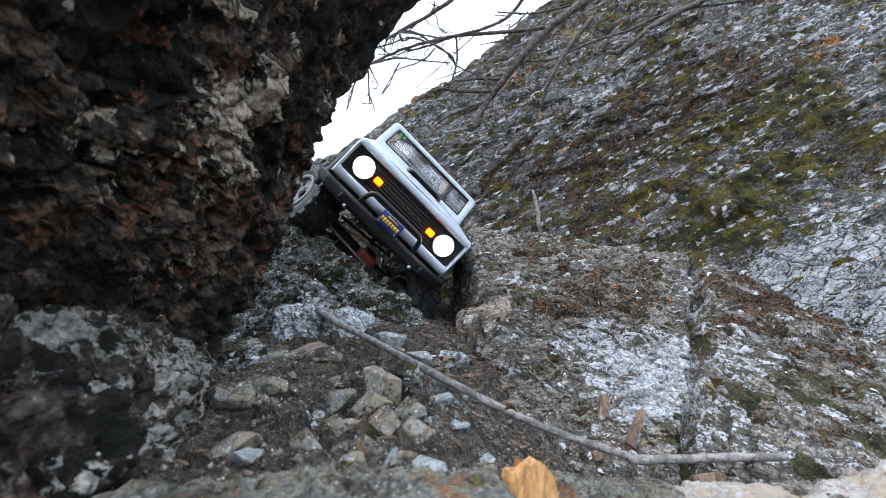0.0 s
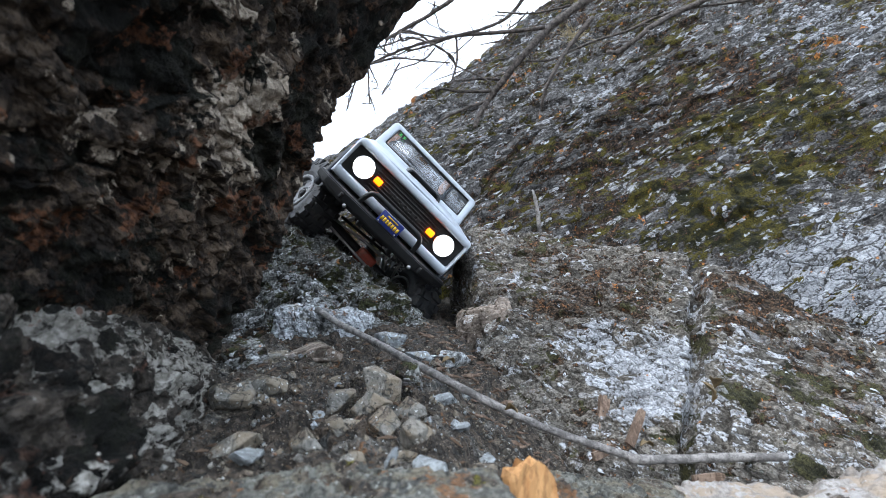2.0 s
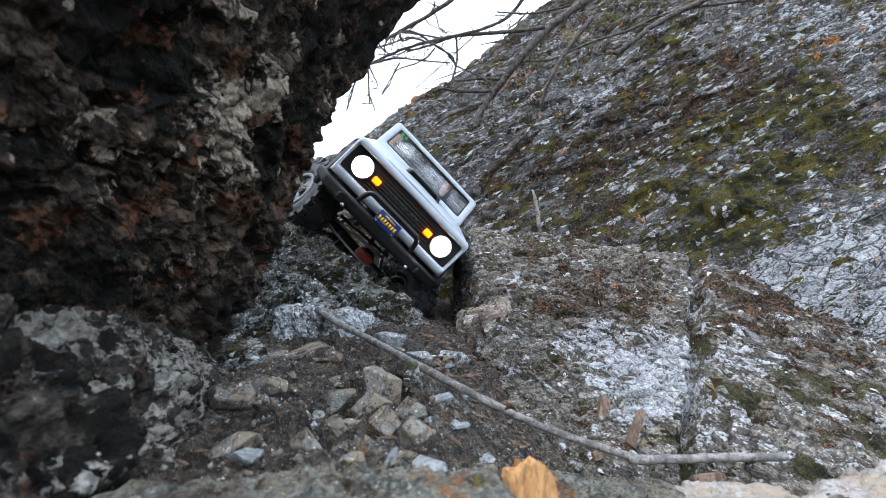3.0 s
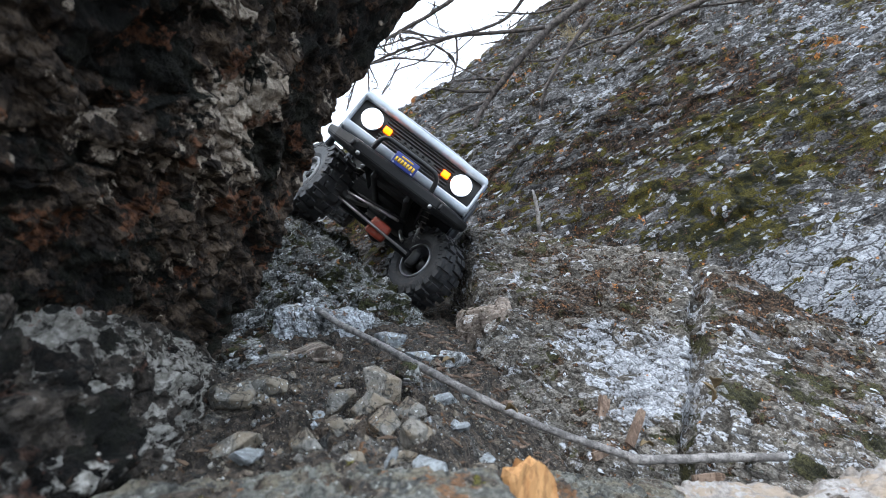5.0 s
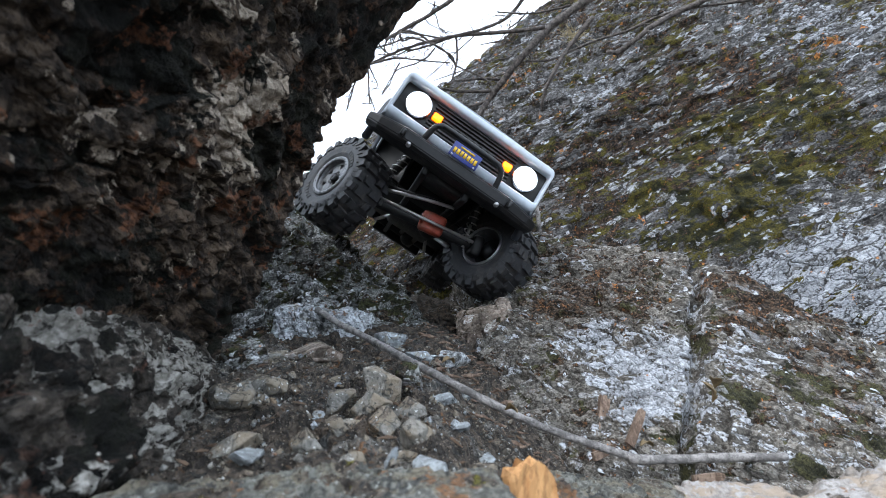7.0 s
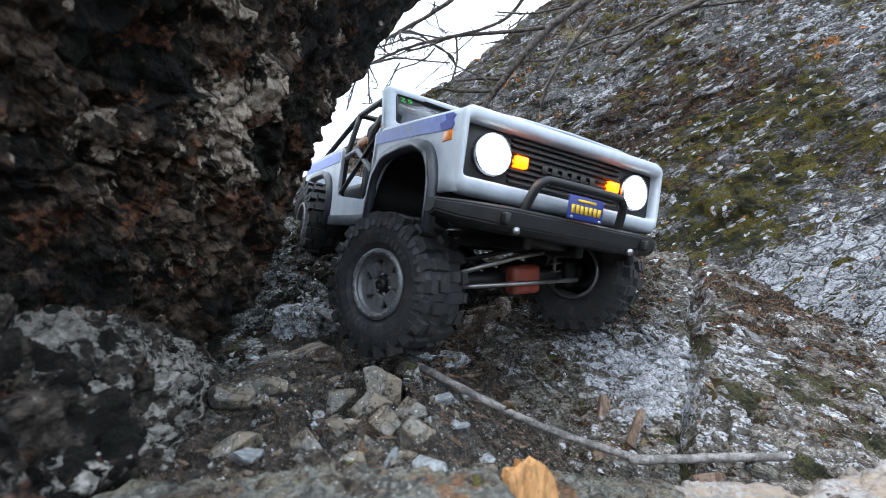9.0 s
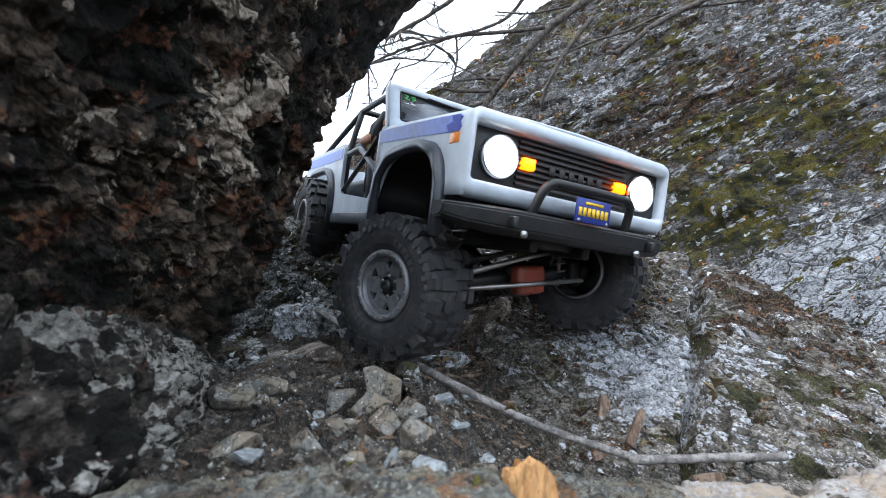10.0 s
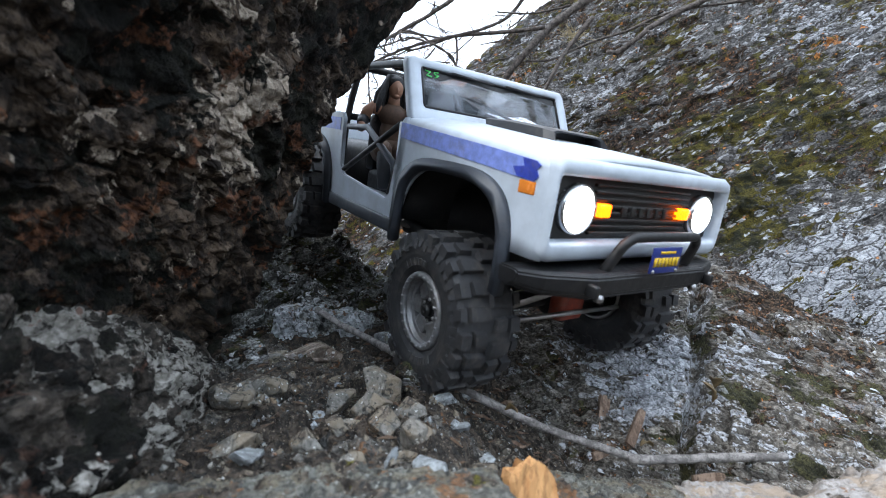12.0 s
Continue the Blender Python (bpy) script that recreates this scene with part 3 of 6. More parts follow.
def spread(lo, hi, step, far):
    """Even steps from lo to hi, then growing steps out to far on both sides."""
    out, d = [], step
    v = hi
    while v < far:
        d *= 1.35
        v += d
        out.append(v)
    return np.array([lo - (o - hi) for o in reversed(out)] + list(np.arange(lo, hi + 1e-6, step)) + out)


gx, gy = spread(-0.32, 0.46, 0.0024, 70), spread(0.10, 0.80, 0.0024, 70)
GX, GY = np.meshgrid(gx, gy)
gp = np.stack([GX.ravel(), GY.ravel(), ground_height(GX, GY).ravel()], 1)
near = np.clip(1.6 - np.hypot(gp[:, 0], gp[:, 1] - 0.4), 0.15, 1)
bumps = rough(gp, np.tile((0.0, 0.0, 1.0), (len(gp), 1)), (0.010, 0.10, 0.006, 0.030, 0.0032, 0.011), 60)
gp[:, 2] += (bumps[:, 2] - gp[:, 2]) * near
ground = tagged(from_arrays("ground", gp, grid_faces(len(gy), len(gx), False)[:, ::-1], M_GROUND), "brown gully soil strewn with crumbled rock", "ground", kind="structure")

# ---- materials of the truck ----
def plain(name, col, rough_=0.5, metal=0.0, vary=0.15, scale=120.0, bump=0.0, dust=0.0, coat=0.0):
    """A made surface with slight unevenness and dust."""
    m, n, l, b = node_mat(name)
    tc = n.new("ShaderNodeTexCoord")
    v = tc.outputs["Object"]
    g = tex(n, l, "noise", scale, 5, 0.65, v)
    c = mix(n, l, ramp(n, l, g, 0.3, 0.7), tuple(x * (1 - vary) for x in col), tuple(min(1.0, x * (1 + vary)) for x in col))
    if dust:
        d = tex(n, l, "noise", scale * 0.35, 7, 0.7, v, distort=0.5)
        c = mix(n, l, math_node(n, l, "MULTIPLY", ramp(n, l, d, 0.48, 0.72), dust), c, (0.20, 0.17, 0.14))
    l.new(c, b.inputs["Base Color"])
    l.new(ramp(n, l, g, 0.2, 0.8, max(0.05, rough_ - 0.1), min(1, rough_ + 0.12)), b.inputs["Roughness"])
    b.inputs["Metallic"].default_value = metal
    b.inputs["Coat Weight"].default_value = coat
    if bump:
        bp = n.new("ShaderNodeBump")
        bp.inputs["Strength"].default_value = bump
        bp.inputs["Distance"].default_value = 0.001
        l.new(g, bp.inputs["Height"])
        l.new(bp.outputs[0], b.inputs["Normal"])
    return m


def glow(name, col, strength):
    m, n, l, b = node_mat(name)
    b.inputs["Base Color"].default_value = (*col, 1)
    b.inputs["Emission Color"].default_value = (*col, 1)
    b.inputs["Emission Strength"].default_value = strength
    b.inputs["Roughness"].default_value = 0.2
    return m


M_WHITE = plain("white_shell", (0.47, 0.525, 0.59), 0.42, vary=0.10, scale=40, dust=0.34)
M_BLUE = plain("blue_paint", (0.030, 0.055, 0.36), 0.4, vary=0.25, scale=160, dust=0.35)
M_BLUE_FADED = plain("faded_blue_paint", (0.20, 0.27, 0.64), 0.45, vary=0.2, scale=160, dust=0.35)
M_BLACK = plain("black_plastic", (0.009, 0.0095, 0.011), 0.48, vary=0.2, scale=200, bump=0.2, dust=0.08)
M_SCOOP = plain("scoop_plastic", (0.022, 0.023, 0.026), 0.45, vary=0.2, scale=150, dust=0.15)
M_GRILLE = plain("grille_plastic", (0.018, 0.017, 0.016), 0.45, vary=0.2, scale=200, dust=0.12)
M_FLARE = plain("grey_flare_plastic", (0.040, 0.047, 0.060), 0.42, vary=0.15, scale=150, dust=0.16)
M_TYRE = plain("tyre_rubber", (0.026, 0.027, 0.030), 0.6, vary=0.3, scale=300, bump=0.35, dust=0.26)
M_LETTER = plain("worn_tyre_lettering", (0.050, 0.050, 0.052), 0.7, vary=0.3, scale=300, dust=0.4)
M_RIM = plain("grey_metal", (0.20, 0.205, 0.215), 0.45, 0.45, vary=0.25, scale=200, dust=0.35)
M_BOLT = plain("bolt_metal", (0.42, 0.42, 0.43), 0.35, 0.9, vary=0.1, dust=0.3)
M_ROD = plain("steel_rod", (0.42, 0.41, 0.40), 0.35, 0.9, vary=0.15, scale=200, dust=0.3)
M_RED = plain("red_anodised_metal", (0.32, 0.055, 0.03), 0.5, 0.2, vary=0.25, scale=200, dust=0.45)
M_PLATE = plain("plate_blue", (0.018, 0.035, 0.21), 0.35, vary=0.08)
M_YELLOW = plain("plate_yellow", (0.75, 0.47, 0.02), 0.45, vary=0.05)
M_AMBER = plain("amber_lens", (0.72, 0.22, 0.035), 0.25, vary=0.1)
M_GREEN = plain("green_sticker", (0.08, 0.55, 0.12), 0.5, vary=0.1)
M_HEAD = glow("headlight_lens", (1.0, 0.99, 0.97), 6.0)
M_SIGNAL = glow("signal_lens", (1.0, 0.12, 0.002), 4.0)
M_CHROME = plain("chrome_ring", (0.6, 0.61, 0.63), 0.2, 1.0, vary=0.05)
M_GLASS, _n, _l, _b = node_mat("clear_lexan")
_tc = _n.new("ShaderNodeTexCoord")
_mp = _n.new("ShaderNodeMapping")
_mp.inputs["Scale"].default_value = (1, 1, 0.22)
_mp.inputs["Rotation"].default_value = (radians(25), 0, 0)
_l.new(_tc.outputs["Object"], _mp.inputs["Vector"])
# pale streaks in the pane: scratched lexan plus a painted-in sky reflection
_sky_streaks = tex(_n, _l, "noise", 42, 3, 0.5, _mp.outputs["Vector"], distort=0.6)
_b.inputs["Base Color"].default_value = (0.80, 0.85, 0.92, 1)
_b.inputs["Roughness"].default_value = 0.05
_l.new(ramp(_n, _l, _sky_streaks, 0.36, 0.64, 1.0, 0.74), _b.inputs["Transmission Weight"])
_b.inputs["IOR"].default_value = 1.12
_b.inputs["Coat Weight"].default_value = 1.0
_b.inputs["Coat IOR"].default_value = 1.45
_b.inputs["Coat Roughness"].default_value = 0.05


# ---- mesh builders ----
def box(x0, x1, y0, y1, z0, z1, bevel=0.0, segs=2):
    bm = bmesh.new()
    bmesh.ops.create_cube(bm, size=1, matrix=Matrix.Translation(((x0 + x1) / 2, (y0 + y1) / 2, (z0 + z1) / 2)) @ Matrix.Diagonal((x1 - x0, y1 - y0, z1 - z0, 1)))
    if bevel:
        bmesh.ops.bevel(bm, geom=bm.edges[:], offset=bevel, segments=segs, affect="EDGES", profile=0.5)
    return bm


def add(bm, other):
    """Put the mesh `other` into bm."""
    me = bpy.data.meshes.new("tmp")
    other.to_mesh(me)
    other.free()
    bm.from_mesh(me)
    bpy.data.meshes.remove(me)
    return bm


def sweep(path, r, segs=10, bm=None, radii=None, caps=True):
    """A round bar along a path of points."""
    bm = bm or bmesh.new()
    path = [Vector(p) for p in path]
    rings = []
    side = None
    for i, p in enumerate(path):
        d = (path[min(i + 1, len(path) - 1)] - path[max(i - 1, 0)]).normalized()
        if side is None:
            side = d.cross(Vector((0.31, 0.17, 0.93))).normalized()
        side = (side - d * side.dot(d)).normalized()
        up = d.cross(side)
        rr = radii[i] if radii else r
        rings.append([bm.verts.new(p + (side * math.cos(a) + up * math.sin(a)) * rr) for a in (2 * math.pi * k / segs for k in range(segs))])
    for a, b in zip(rings, rings[1:]):
        for k in range(segs):
            bm.faces.new((a[k], a[(k + 1) % segs], b[(k + 1) % segs], b[k]))
    if caps:
        bm.faces.new(list(reversed(rings[0])))
        bm.faces.new(rings[-1])
    return bm


def smooth_path(points, n=6):
    """A rounded path through the points."""
    p = [Vector(q) for q in points]
    p = [p[0] * 2 - p[1]] + p + [p[-1] * 2 - p[-2]]
    out = []
    for i in range(1, len(p) - 2):
        for k in range(n):
            t = k / n
            out.append(0.5 * (2 * p[i] + (p[i + 1] - p[i - 1]) * t + (2 * p[i - 1] - 5 * p[i] + 4 * p[i + 1] - p[i + 2]) * t * t + (3 * p[i] - p[i - 1] - 3 * p[i + 1] + p[i + 2]) * t ** 3))
    out.append(p[-2])
    return out


def plate(outline, y0, y1, bevel=0.0):
    """A panel from an outline in (x, z), between y0 and y1."""
    bm = bmesh.new()
    vs = [bm.verts.new((x, y0, z)) for x, z in outline]
    f = bm.faces.new(vs)
    got = bmesh.ops.extrude_face_region(bm, geom=[f])
    bmesh.ops.translate(bm, vec=(0, y1 - y0, 0), verts=[g for g in got["geom"] if isinstance(g, bmesh.types.BMVert)])
    bmesh.ops.recalc_face_normals(bm, faces=bm.faces[:])
    if bevel:
        bmesh.ops.bevel(bm, geom=[e for e in bm.edges if len(e.link_faces) == 2 and e.calc_face_angle(0) > 0.6], offset=bevel, segments=2, affect="EDGES")
    return bm


def revolve(profile, segs=48, closed=False):
    """Turn a profile of (y, radius) round the y axis."""
    bm = bmesh.new()
    rings = [[bm.verts.new((r * math.cos(2 * math.pi * k / segs), y, r * math.sin(2 * math.pi * k / segs))) for k in range(segs)] for y, r in profile]
    pairs = list(zip(rings, rings[1:])) + ([(rings[-1], rings[0])] if closed else [])
    for a, b in pairs:
        for k in range(segs):
            bm.faces.new((a[k], a[(k + 1) % segs], b[(k + 1) % segs], b[k]))
    bmesh.ops.recalc_face_normals(bm, faces=bm.faces[:])
    return bm


def disc_x(x, y, z, r, depth, segs=32, bevel=0.0):
    bm = bmesh.new()
    bmesh.ops.create_cone(bm, cap_ends=True, segments=segs, radius1=r, radius2=r, depth=depth, matrix=Matrix.Translation((x, y, z)) @ Matrix.Rotation(math.pi / 2, 4, "Y"))
    if bevel:
        bmesh.ops.bevel(bm, geom=[e for e in bm.edges if e.calc_face_angle(0) > 0.6], offset=bevel, segments=2, affect="EDGES")
    return bm


def ring_x(x, y, z, r0, r1, depth, segs=36):
    bm = revolve([(0, r0), (depth, r0 + 0.0004), (depth, r1 - 0.0004), (0, r1)], segs, True)
    bmesh.ops.transform(bm, matrix=Matrix.Translation((x, y, z)) @ Matrix.Rotation(-math.pi / 2, 4, "Z"), verts=bm.verts[:])
    return bm


def arc(cx, cz, rx, rz, a0, a1, n, square=0.62):
    """A squared-off arch in (x, z)."""
    out = []
    for k in range(n + 1):
        a = radians(a0 + (a1 - a0) * k / n)
        c, s = math.cos(a), math.sin(a)
        out.append((cx + rx * math.copysign(abs(c) ** square, c), cz + rz * math.copysign(abs(s) ** square, s)))
    return out


# ---- the radio-controlled truck: x forward, y to its left, z up, origin between the headlights ----
truck = tagged(new("toy_truck"), "white radio-controlled toy off-road truck with blue stripes, headlights lit", "toy truck")
HALF = 0.0985
BELT_F, BELT_R = 0.027, 0.040


def belt(x):
    return BELT_F + (BELT_R - BELT_F) * min(1.0, max(0.0, -x / 0.15))


def arch_top(x):
    """Lower edge of the front fender along x."""
    best = -0.030 if x > -0.1 else -0.045
    u = (x + 0.092) / 0.064
    if abs(u) < 1:
        best = max(best, -0.045 + 0.052 * min(1.0, (1 - abs(u) ** 3.2)) ** 0.55)
    return best


def front_clip():
    bm = bmesh.new()
    xs = [-0.003, -0.008, -0.016, -0.024, -0.0285] + [-0.0285 - 0.127 * k / 26 for k in range(1, 27)] + [-0.163, -0.170]
    rows = []
    for i, x in enumerate(xs):
        t = belt(x)
        b = arch_top(x)
        r = 0.0065
        inset = (0.0025, 0.0005)[i] if i < 2 else 0.0
        w = HALF - inset
        row = []
        for s in (-1, 1):
            half = []
            for k in range(6):
                half.append((s * w, b + (t - r - b) * k / 5))
            for k in range(1, 6):
                a = math.pi / 2 * k / 5
                half.append((s * (w - r + r * math.cos(a)), t - r + r * math.sin(a) - inset))
            half.append((s * (w - 0.016), t + 0.0012 - inset))
            half.append((s * (w - 0.022), t + 0.0022 - inset))
            half.append((s * 0.05, t + 0.0045 - inset))
            row.append(half)
        pts_ = row[0] + [(0, t + 0.0055 - inset)] + list(reversed(row[1]))
        rows.append([bm.verts.new((x, y, z)) for y, z in pts_])
    for a, b in zip(rows, rows[1:]):
        for k in range(len(a) - 1):
            bm.faces.new((a[k], a[k + 1], b[k + 1], b[k]))
    bmesh.ops.recalc_face_normals(bm, faces=bm.faces[:])
    return bm


ob = part("front_body", front_clip(), M_WHITE, truck, "white moulded hood and fenders")
sol = ob.modifiers.new("thick", "SOLIDIFY")
sol.thickness, sol.offset = 0.0022, -1


def rounded_rect(w, z0, z1, r, n=5):
    out = []
    for cy, cz, a0 in ((w - r, z1 - r, 0), (-w + r, z1 - r, 90), (-w + r, z0 + r, 180), (w - r, z0 + r, 270)):
        out += [(cy + r * math.cos(radians(a0 + 90 * k / n)), cz + r * math.sin(radians(a0 + 90 * k / n))) for k in range(n + 1)]
    return out


def front_panel():
    bm = bmesh.new()
    spec = [(HALF - 0.001, -0.0305, 0.0285, 0.007, -0.012), (HALF - 0.0012, -0.0303, 0.0285, 0.007, -0.003), (HALF - 0.0022, -0.0275, 0.0258, 0.006, 0.0003),
            (0.0958, -0.0212, 0.0208, 0.004, 0.0008), (0.0940, -0.0192, 0.0190, 0.003, -0.0005), (0.0930, -0.0182, 0.0180, 0.003, -0.0100)]
    loops = [[bm.verts.new((x, y, z)) for y, z in rounded_rect(w, z0, z1, r)] for w, z0, z1, r, x in spec]
    for a, b in zip(loops, loops[1:]):
        for k in range(len(a)):
            bm.faces.new((a[k], a[(k + 1) % len(a)], b[(k + 1) % len(a)], b[k]))
    bmesh.ops.recalc_face_normals(bm, faces=bm.faces[:])
    return bm


part("front_panel", front_panel(), M_WHITE, truck, "white grille surround")
grille = part("grille", box(-0.013, -0.0085, -0.0938, 0.0938, -0.0185, 0.0185, 0.0006), M_GRILLE, truck, "black slatted grille")
for k in range(8):
    z = -0.0145 + 0.0042 * k
    part("slat", box(-0.0088, -0.0060, -0.054, 0.054, z - 0.0010, z + 0.0010, 0.0005), M_GRILLE, grille)
for k in range(6):
    part("badge_bar", box(-0.0062, -0.0050, -0.026 + 0.0095 * k, -0.0205 + 0.0095 * k, -0.0038, 0.0028, 0.0005), M_GRILLE, grille)
for s in (-1, 1):
    head = part("headlight", disc_x(-0.0055, s * 0.0705, 0, 0.0132, 0.008, 36, 0.0022), M_HEAD, truck, "round white headlight switched on")
    part("headlight_ring", ring_x(-0.0095, s * 0.0705, 0, 0.0132, 0.0150, 0.0070), M_CHROME, head, "thin chrome ring")
    part("turn_signal", box(-0.0085, -0.0025, s * 0.0461 - 0.0055, s * 0.0461 + 0.0055, -0.0041, 0.0041, 0.0012), M_SIGNAL, truck, "glowing amber turn signal")
    # side marker, flares and stripes
    part("side_marker", box(-0.0265, -0.0135, s * HALF - 0.0005, s * HALF + 0.0016, 0.0050, 0.0125, 0.0006), M_AMBER, truck, "orange side marker lamp")
    top, low = 0.0042, 0.0160
    stripe = [(-0.015, belt(-0.015) - low), (-0.012, belt(-0.012) - 0.0125), (-0.0140, belt(-0.014) - 0.009), (-0.0115, belt(-0.012) - 0.0062), (-0.015, belt(-0.015) - top), (-0.060, belt(-0.06) - top), (-0.166, belt(-0.166) - top), (-0.166, belt(-0.166) - low), (-0.06, belt(-0.06) - low)]
    part("stripe", plate(stripe, s * HALF, s * (HALF + 0.0005)), M_BLUE_FADED, truck, "worn blue stripe along the fender", smooth=False)
    tip = [(-0.0145, belt(-0.0145) - low + 0.0006), (-0.0122, belt(-0.012) - 0.0122), (-0.0142, belt(-0.014) - 0.009), (-0.0118, belt(-0.012) - 0.0064), (-0.0152, belt(-0.015) - top - 0.0003), (-0.026, belt(-0.026) - top - 0.0003), (-0.024, belt(-0.024) - 0.0090), (-0.033, belt(-0.033) - 0.0110), (-0.029, belt(-0.029) - low + 0.0004)]
    part("stripe", plate(tip, s * HALF, s * (HALF + 0.0008)), M_BLUE, truck, "dark blue tip of the stripe", smooth=False)
    inner, outer = arc(-0.092, -0.047, 0.0600, 0.0525, -4, 184, 22), arc(-0.092, -0.047, 0.0680, 0.0610, -4, 184, 22)
    fl = plate(inner + outer[::-1], s * (HALF - 0.002), s * (HALF + 0.0060), 0.0012)
    bmesh.ops.recalc_face_normals(fl, faces=fl.faces[:])
    part("fender_flare", fl, M_FLARE, truck, "grey plastic fender flare")
    # tub side with its open door and rear arch
    outline = [(-0.158, belt(-0.2)), (-0.158, -0.047), (-0.300, -0.045)] + [(x, z) for x, z in arc(-0.368, -0.045, 0.066, 0.056, 0, 180, 18)] + [(-0.460, -0.040), (-0.464, 0.034), (-0.460, 0.039), (-0.283, 0.039), (-0.279, 0.034), (-0.277, -0.012), (-0.271, -0.0195), (-0.182, -0.0275), (-0.176, -0.022), (-0.166, 0.032), (-0.164, belt(-0.2))]
    panel = part("tub_side", plate(outline, s * (HALF - 0.004), s * HALF, 0.0010), M_WHITE, truck, "white body side with an open doorway", smooth=False)
    rear_stripe = [(-0.285, 0.0215), (-0.285, 0.0335), (-0.458, 0.0335), (-0.458, 0.0215)]
    part("stripe", plate(rear_stripe, s * HALF, s * (HALF + 0.0005)), M_BLUE_FADED, truck, "faded blue stripe along the rear side", smooth=False)
    inner, outer = arc(-0.368, -0.047, 0.0630, 0.0550, -2, 182, 20), arc(-0.368, -0.047, 0.0710, 0.0630, -2, 182, 20)
    part("fender_flare", plate(inner + outer[::-1], s * (HALF - 0.002), s * (HALF + 0.0060), 0.0012), M_FLARE, truck, "grey plastic fender flare")
    part("rocker_guard", box(-0.296, -0.160, min(s * 0.092, s * (HALF + 0.0022)), max(s * 0.092, s * (HALF + 0.0022)), -0.0535, -0.0415, 0.0015), M_FLARE, truck, "grey plastic rocker guard")
    # crossed tubes in the doorway
    y = s * 0.0955
    bars = sweep([(-0.167, y, 0.037), (-0.275, y, -0.016)], 0.0026, 8)
    part("door_tube", bars, M_BLACK, truck, "black crossed door tube")
    part("door_tube", sweep([(-0.272, y, 0.026), (-0.232, y, 0.028), (-0.181, y * 0.985, 0.002), (-0.175, y * 0.985, -0.010)], 0.0030, 8), M_FLARE, truck, "grey crossed door tube")
    part("door_tube", sweep([(-0.160, y, 0.038), (-0.181, y, -0.024)], 0.0020, 8), M_BLACK, truck, "black door tube")
part("tailgate", box(-0.464, -0.460, -0.097, 0.097, -0.040, 0.036, 0.001), M_WHITE, truck)
part("cabin_floor", box(-0.459, -0.171, -0.094, 0.094, -0.042, -0.036, 0.001), M_BLACK, truck)
part("firewall", box(-0.170, -0.166, -0.094, 0.094, -0.040, 0.036, 0.0008), M_BLACK, truck)
for s in (-1, 1):
    part("door_sill", box(-0.280, -0.172, min(s * 0.074, s * 0.0945), max(s * 0.074, s * 0.0945), -0.0355, -0.0290, 0.002), M_WHITE, truck, "white door sill")
part("dashboard", box(-0.186, -0.168, -0.088, 0.088, 0.012, 0.038, 0.004), M_BLACK, truck, "black dashboard")
for s in (-1, 1):
    seat = part("seat", box(-0.268, -0.215, s * 0.048 - 0.026, s * 0.048 + 0.026, -0.036, -0.012, 0.005), M_BLACK, truck, "black bucket seat")
    bm = box(-0.278, -0.266, s * 0.048 - 0.025, s * 0.048 + 0.025, -0.014, 0.042, 0.005)
    part("backrest", bm, M_BLACK, seat)
# windscreen
SLOPE = -0.42


def screen_z(z):
    return 0.036 + (z - 0.036) * 0.87


def screen_x(z):
    return -0.1565 + SLOPE * (z - 0.036) * 0.95


def screen_frame():
    bm = bmesh.new()
    spec = [(0.0945, 0.036, 0.0965, 0.007, 0.0), (0.0945, 0.036, 0.0965, 0.007, 0.0075), (0.0925, 0.038, 0.0945, 0.006, 0.009), (0.0838, 0.0500, 0.0898, 0.004, 0.009), (0.0822, 0.0515, 0.0885, 0.0035, 0.0075), (0.0822, 0.0515, 0.0885, 0.0035, 0.0)]
    loops = []
    for w, z0, z1, r, d in spec:
        loops.append([bm.verts.new((screen_x(z) - 0.009 + d, y * (1 - 0.55 * max(0, z - 0.05)), screen_z(z))) for y, z in rounded_rect(w, z0, z1, r)])
    loops.append(loops[0])
    for a, b in zip(loops, loops[1:]):
        for k in range(len(a)):
            bm.faces.new((a[k], a[(k + 1) % len(a)], b[(k + 1) % len(a)], b[k]))
    bmesh.ops.recalc_face_normals(bm, faces=bm.faces[:])
    return bm


frame_ob = part("windscreen_frame", screen_frame(), M_WHITE, truck, "white windscreen frame")
bm = bmesh.new()
quad = [(-0.0835, 0.0505), (0.0835, 0.0505), (0.0815, 0.0893), (-0.0815, 0.0893)]
front = [bm.verts.new((screen_x(z) - 0.0030, y, screen_z(z))) for y, z in quad]
back = [bm.verts.new((screen_x(z) - 0.0042, y, screen_z(z))) for y, z in quad]
bm.faces.new(front)
bm.faces.new(back[::-1])
for k in range(4):
    bm.faces.new((front[k], back[k], back[(k + 1) % 4], front[(k + 1) % 4]))
bmesh.ops.recalc_face_normals(bm, faces=bm.faces[:])
pane = part("windscreen_pane", bm, M_GLASS, frame_ob, "clear scratched windscreen with sky reflection painted in as pale streaks")
pane.visible_shadow = False


def on_screen(y0, z0, y1, z1, w, proud, material, name, parent, label=""):
    return part(name, sweep([(screen_x(z0) + proud, y0, screen_z(z0)), (screen_x(z1) + proud, y1, screen_z(z1))], w, 6), material, parent, label)


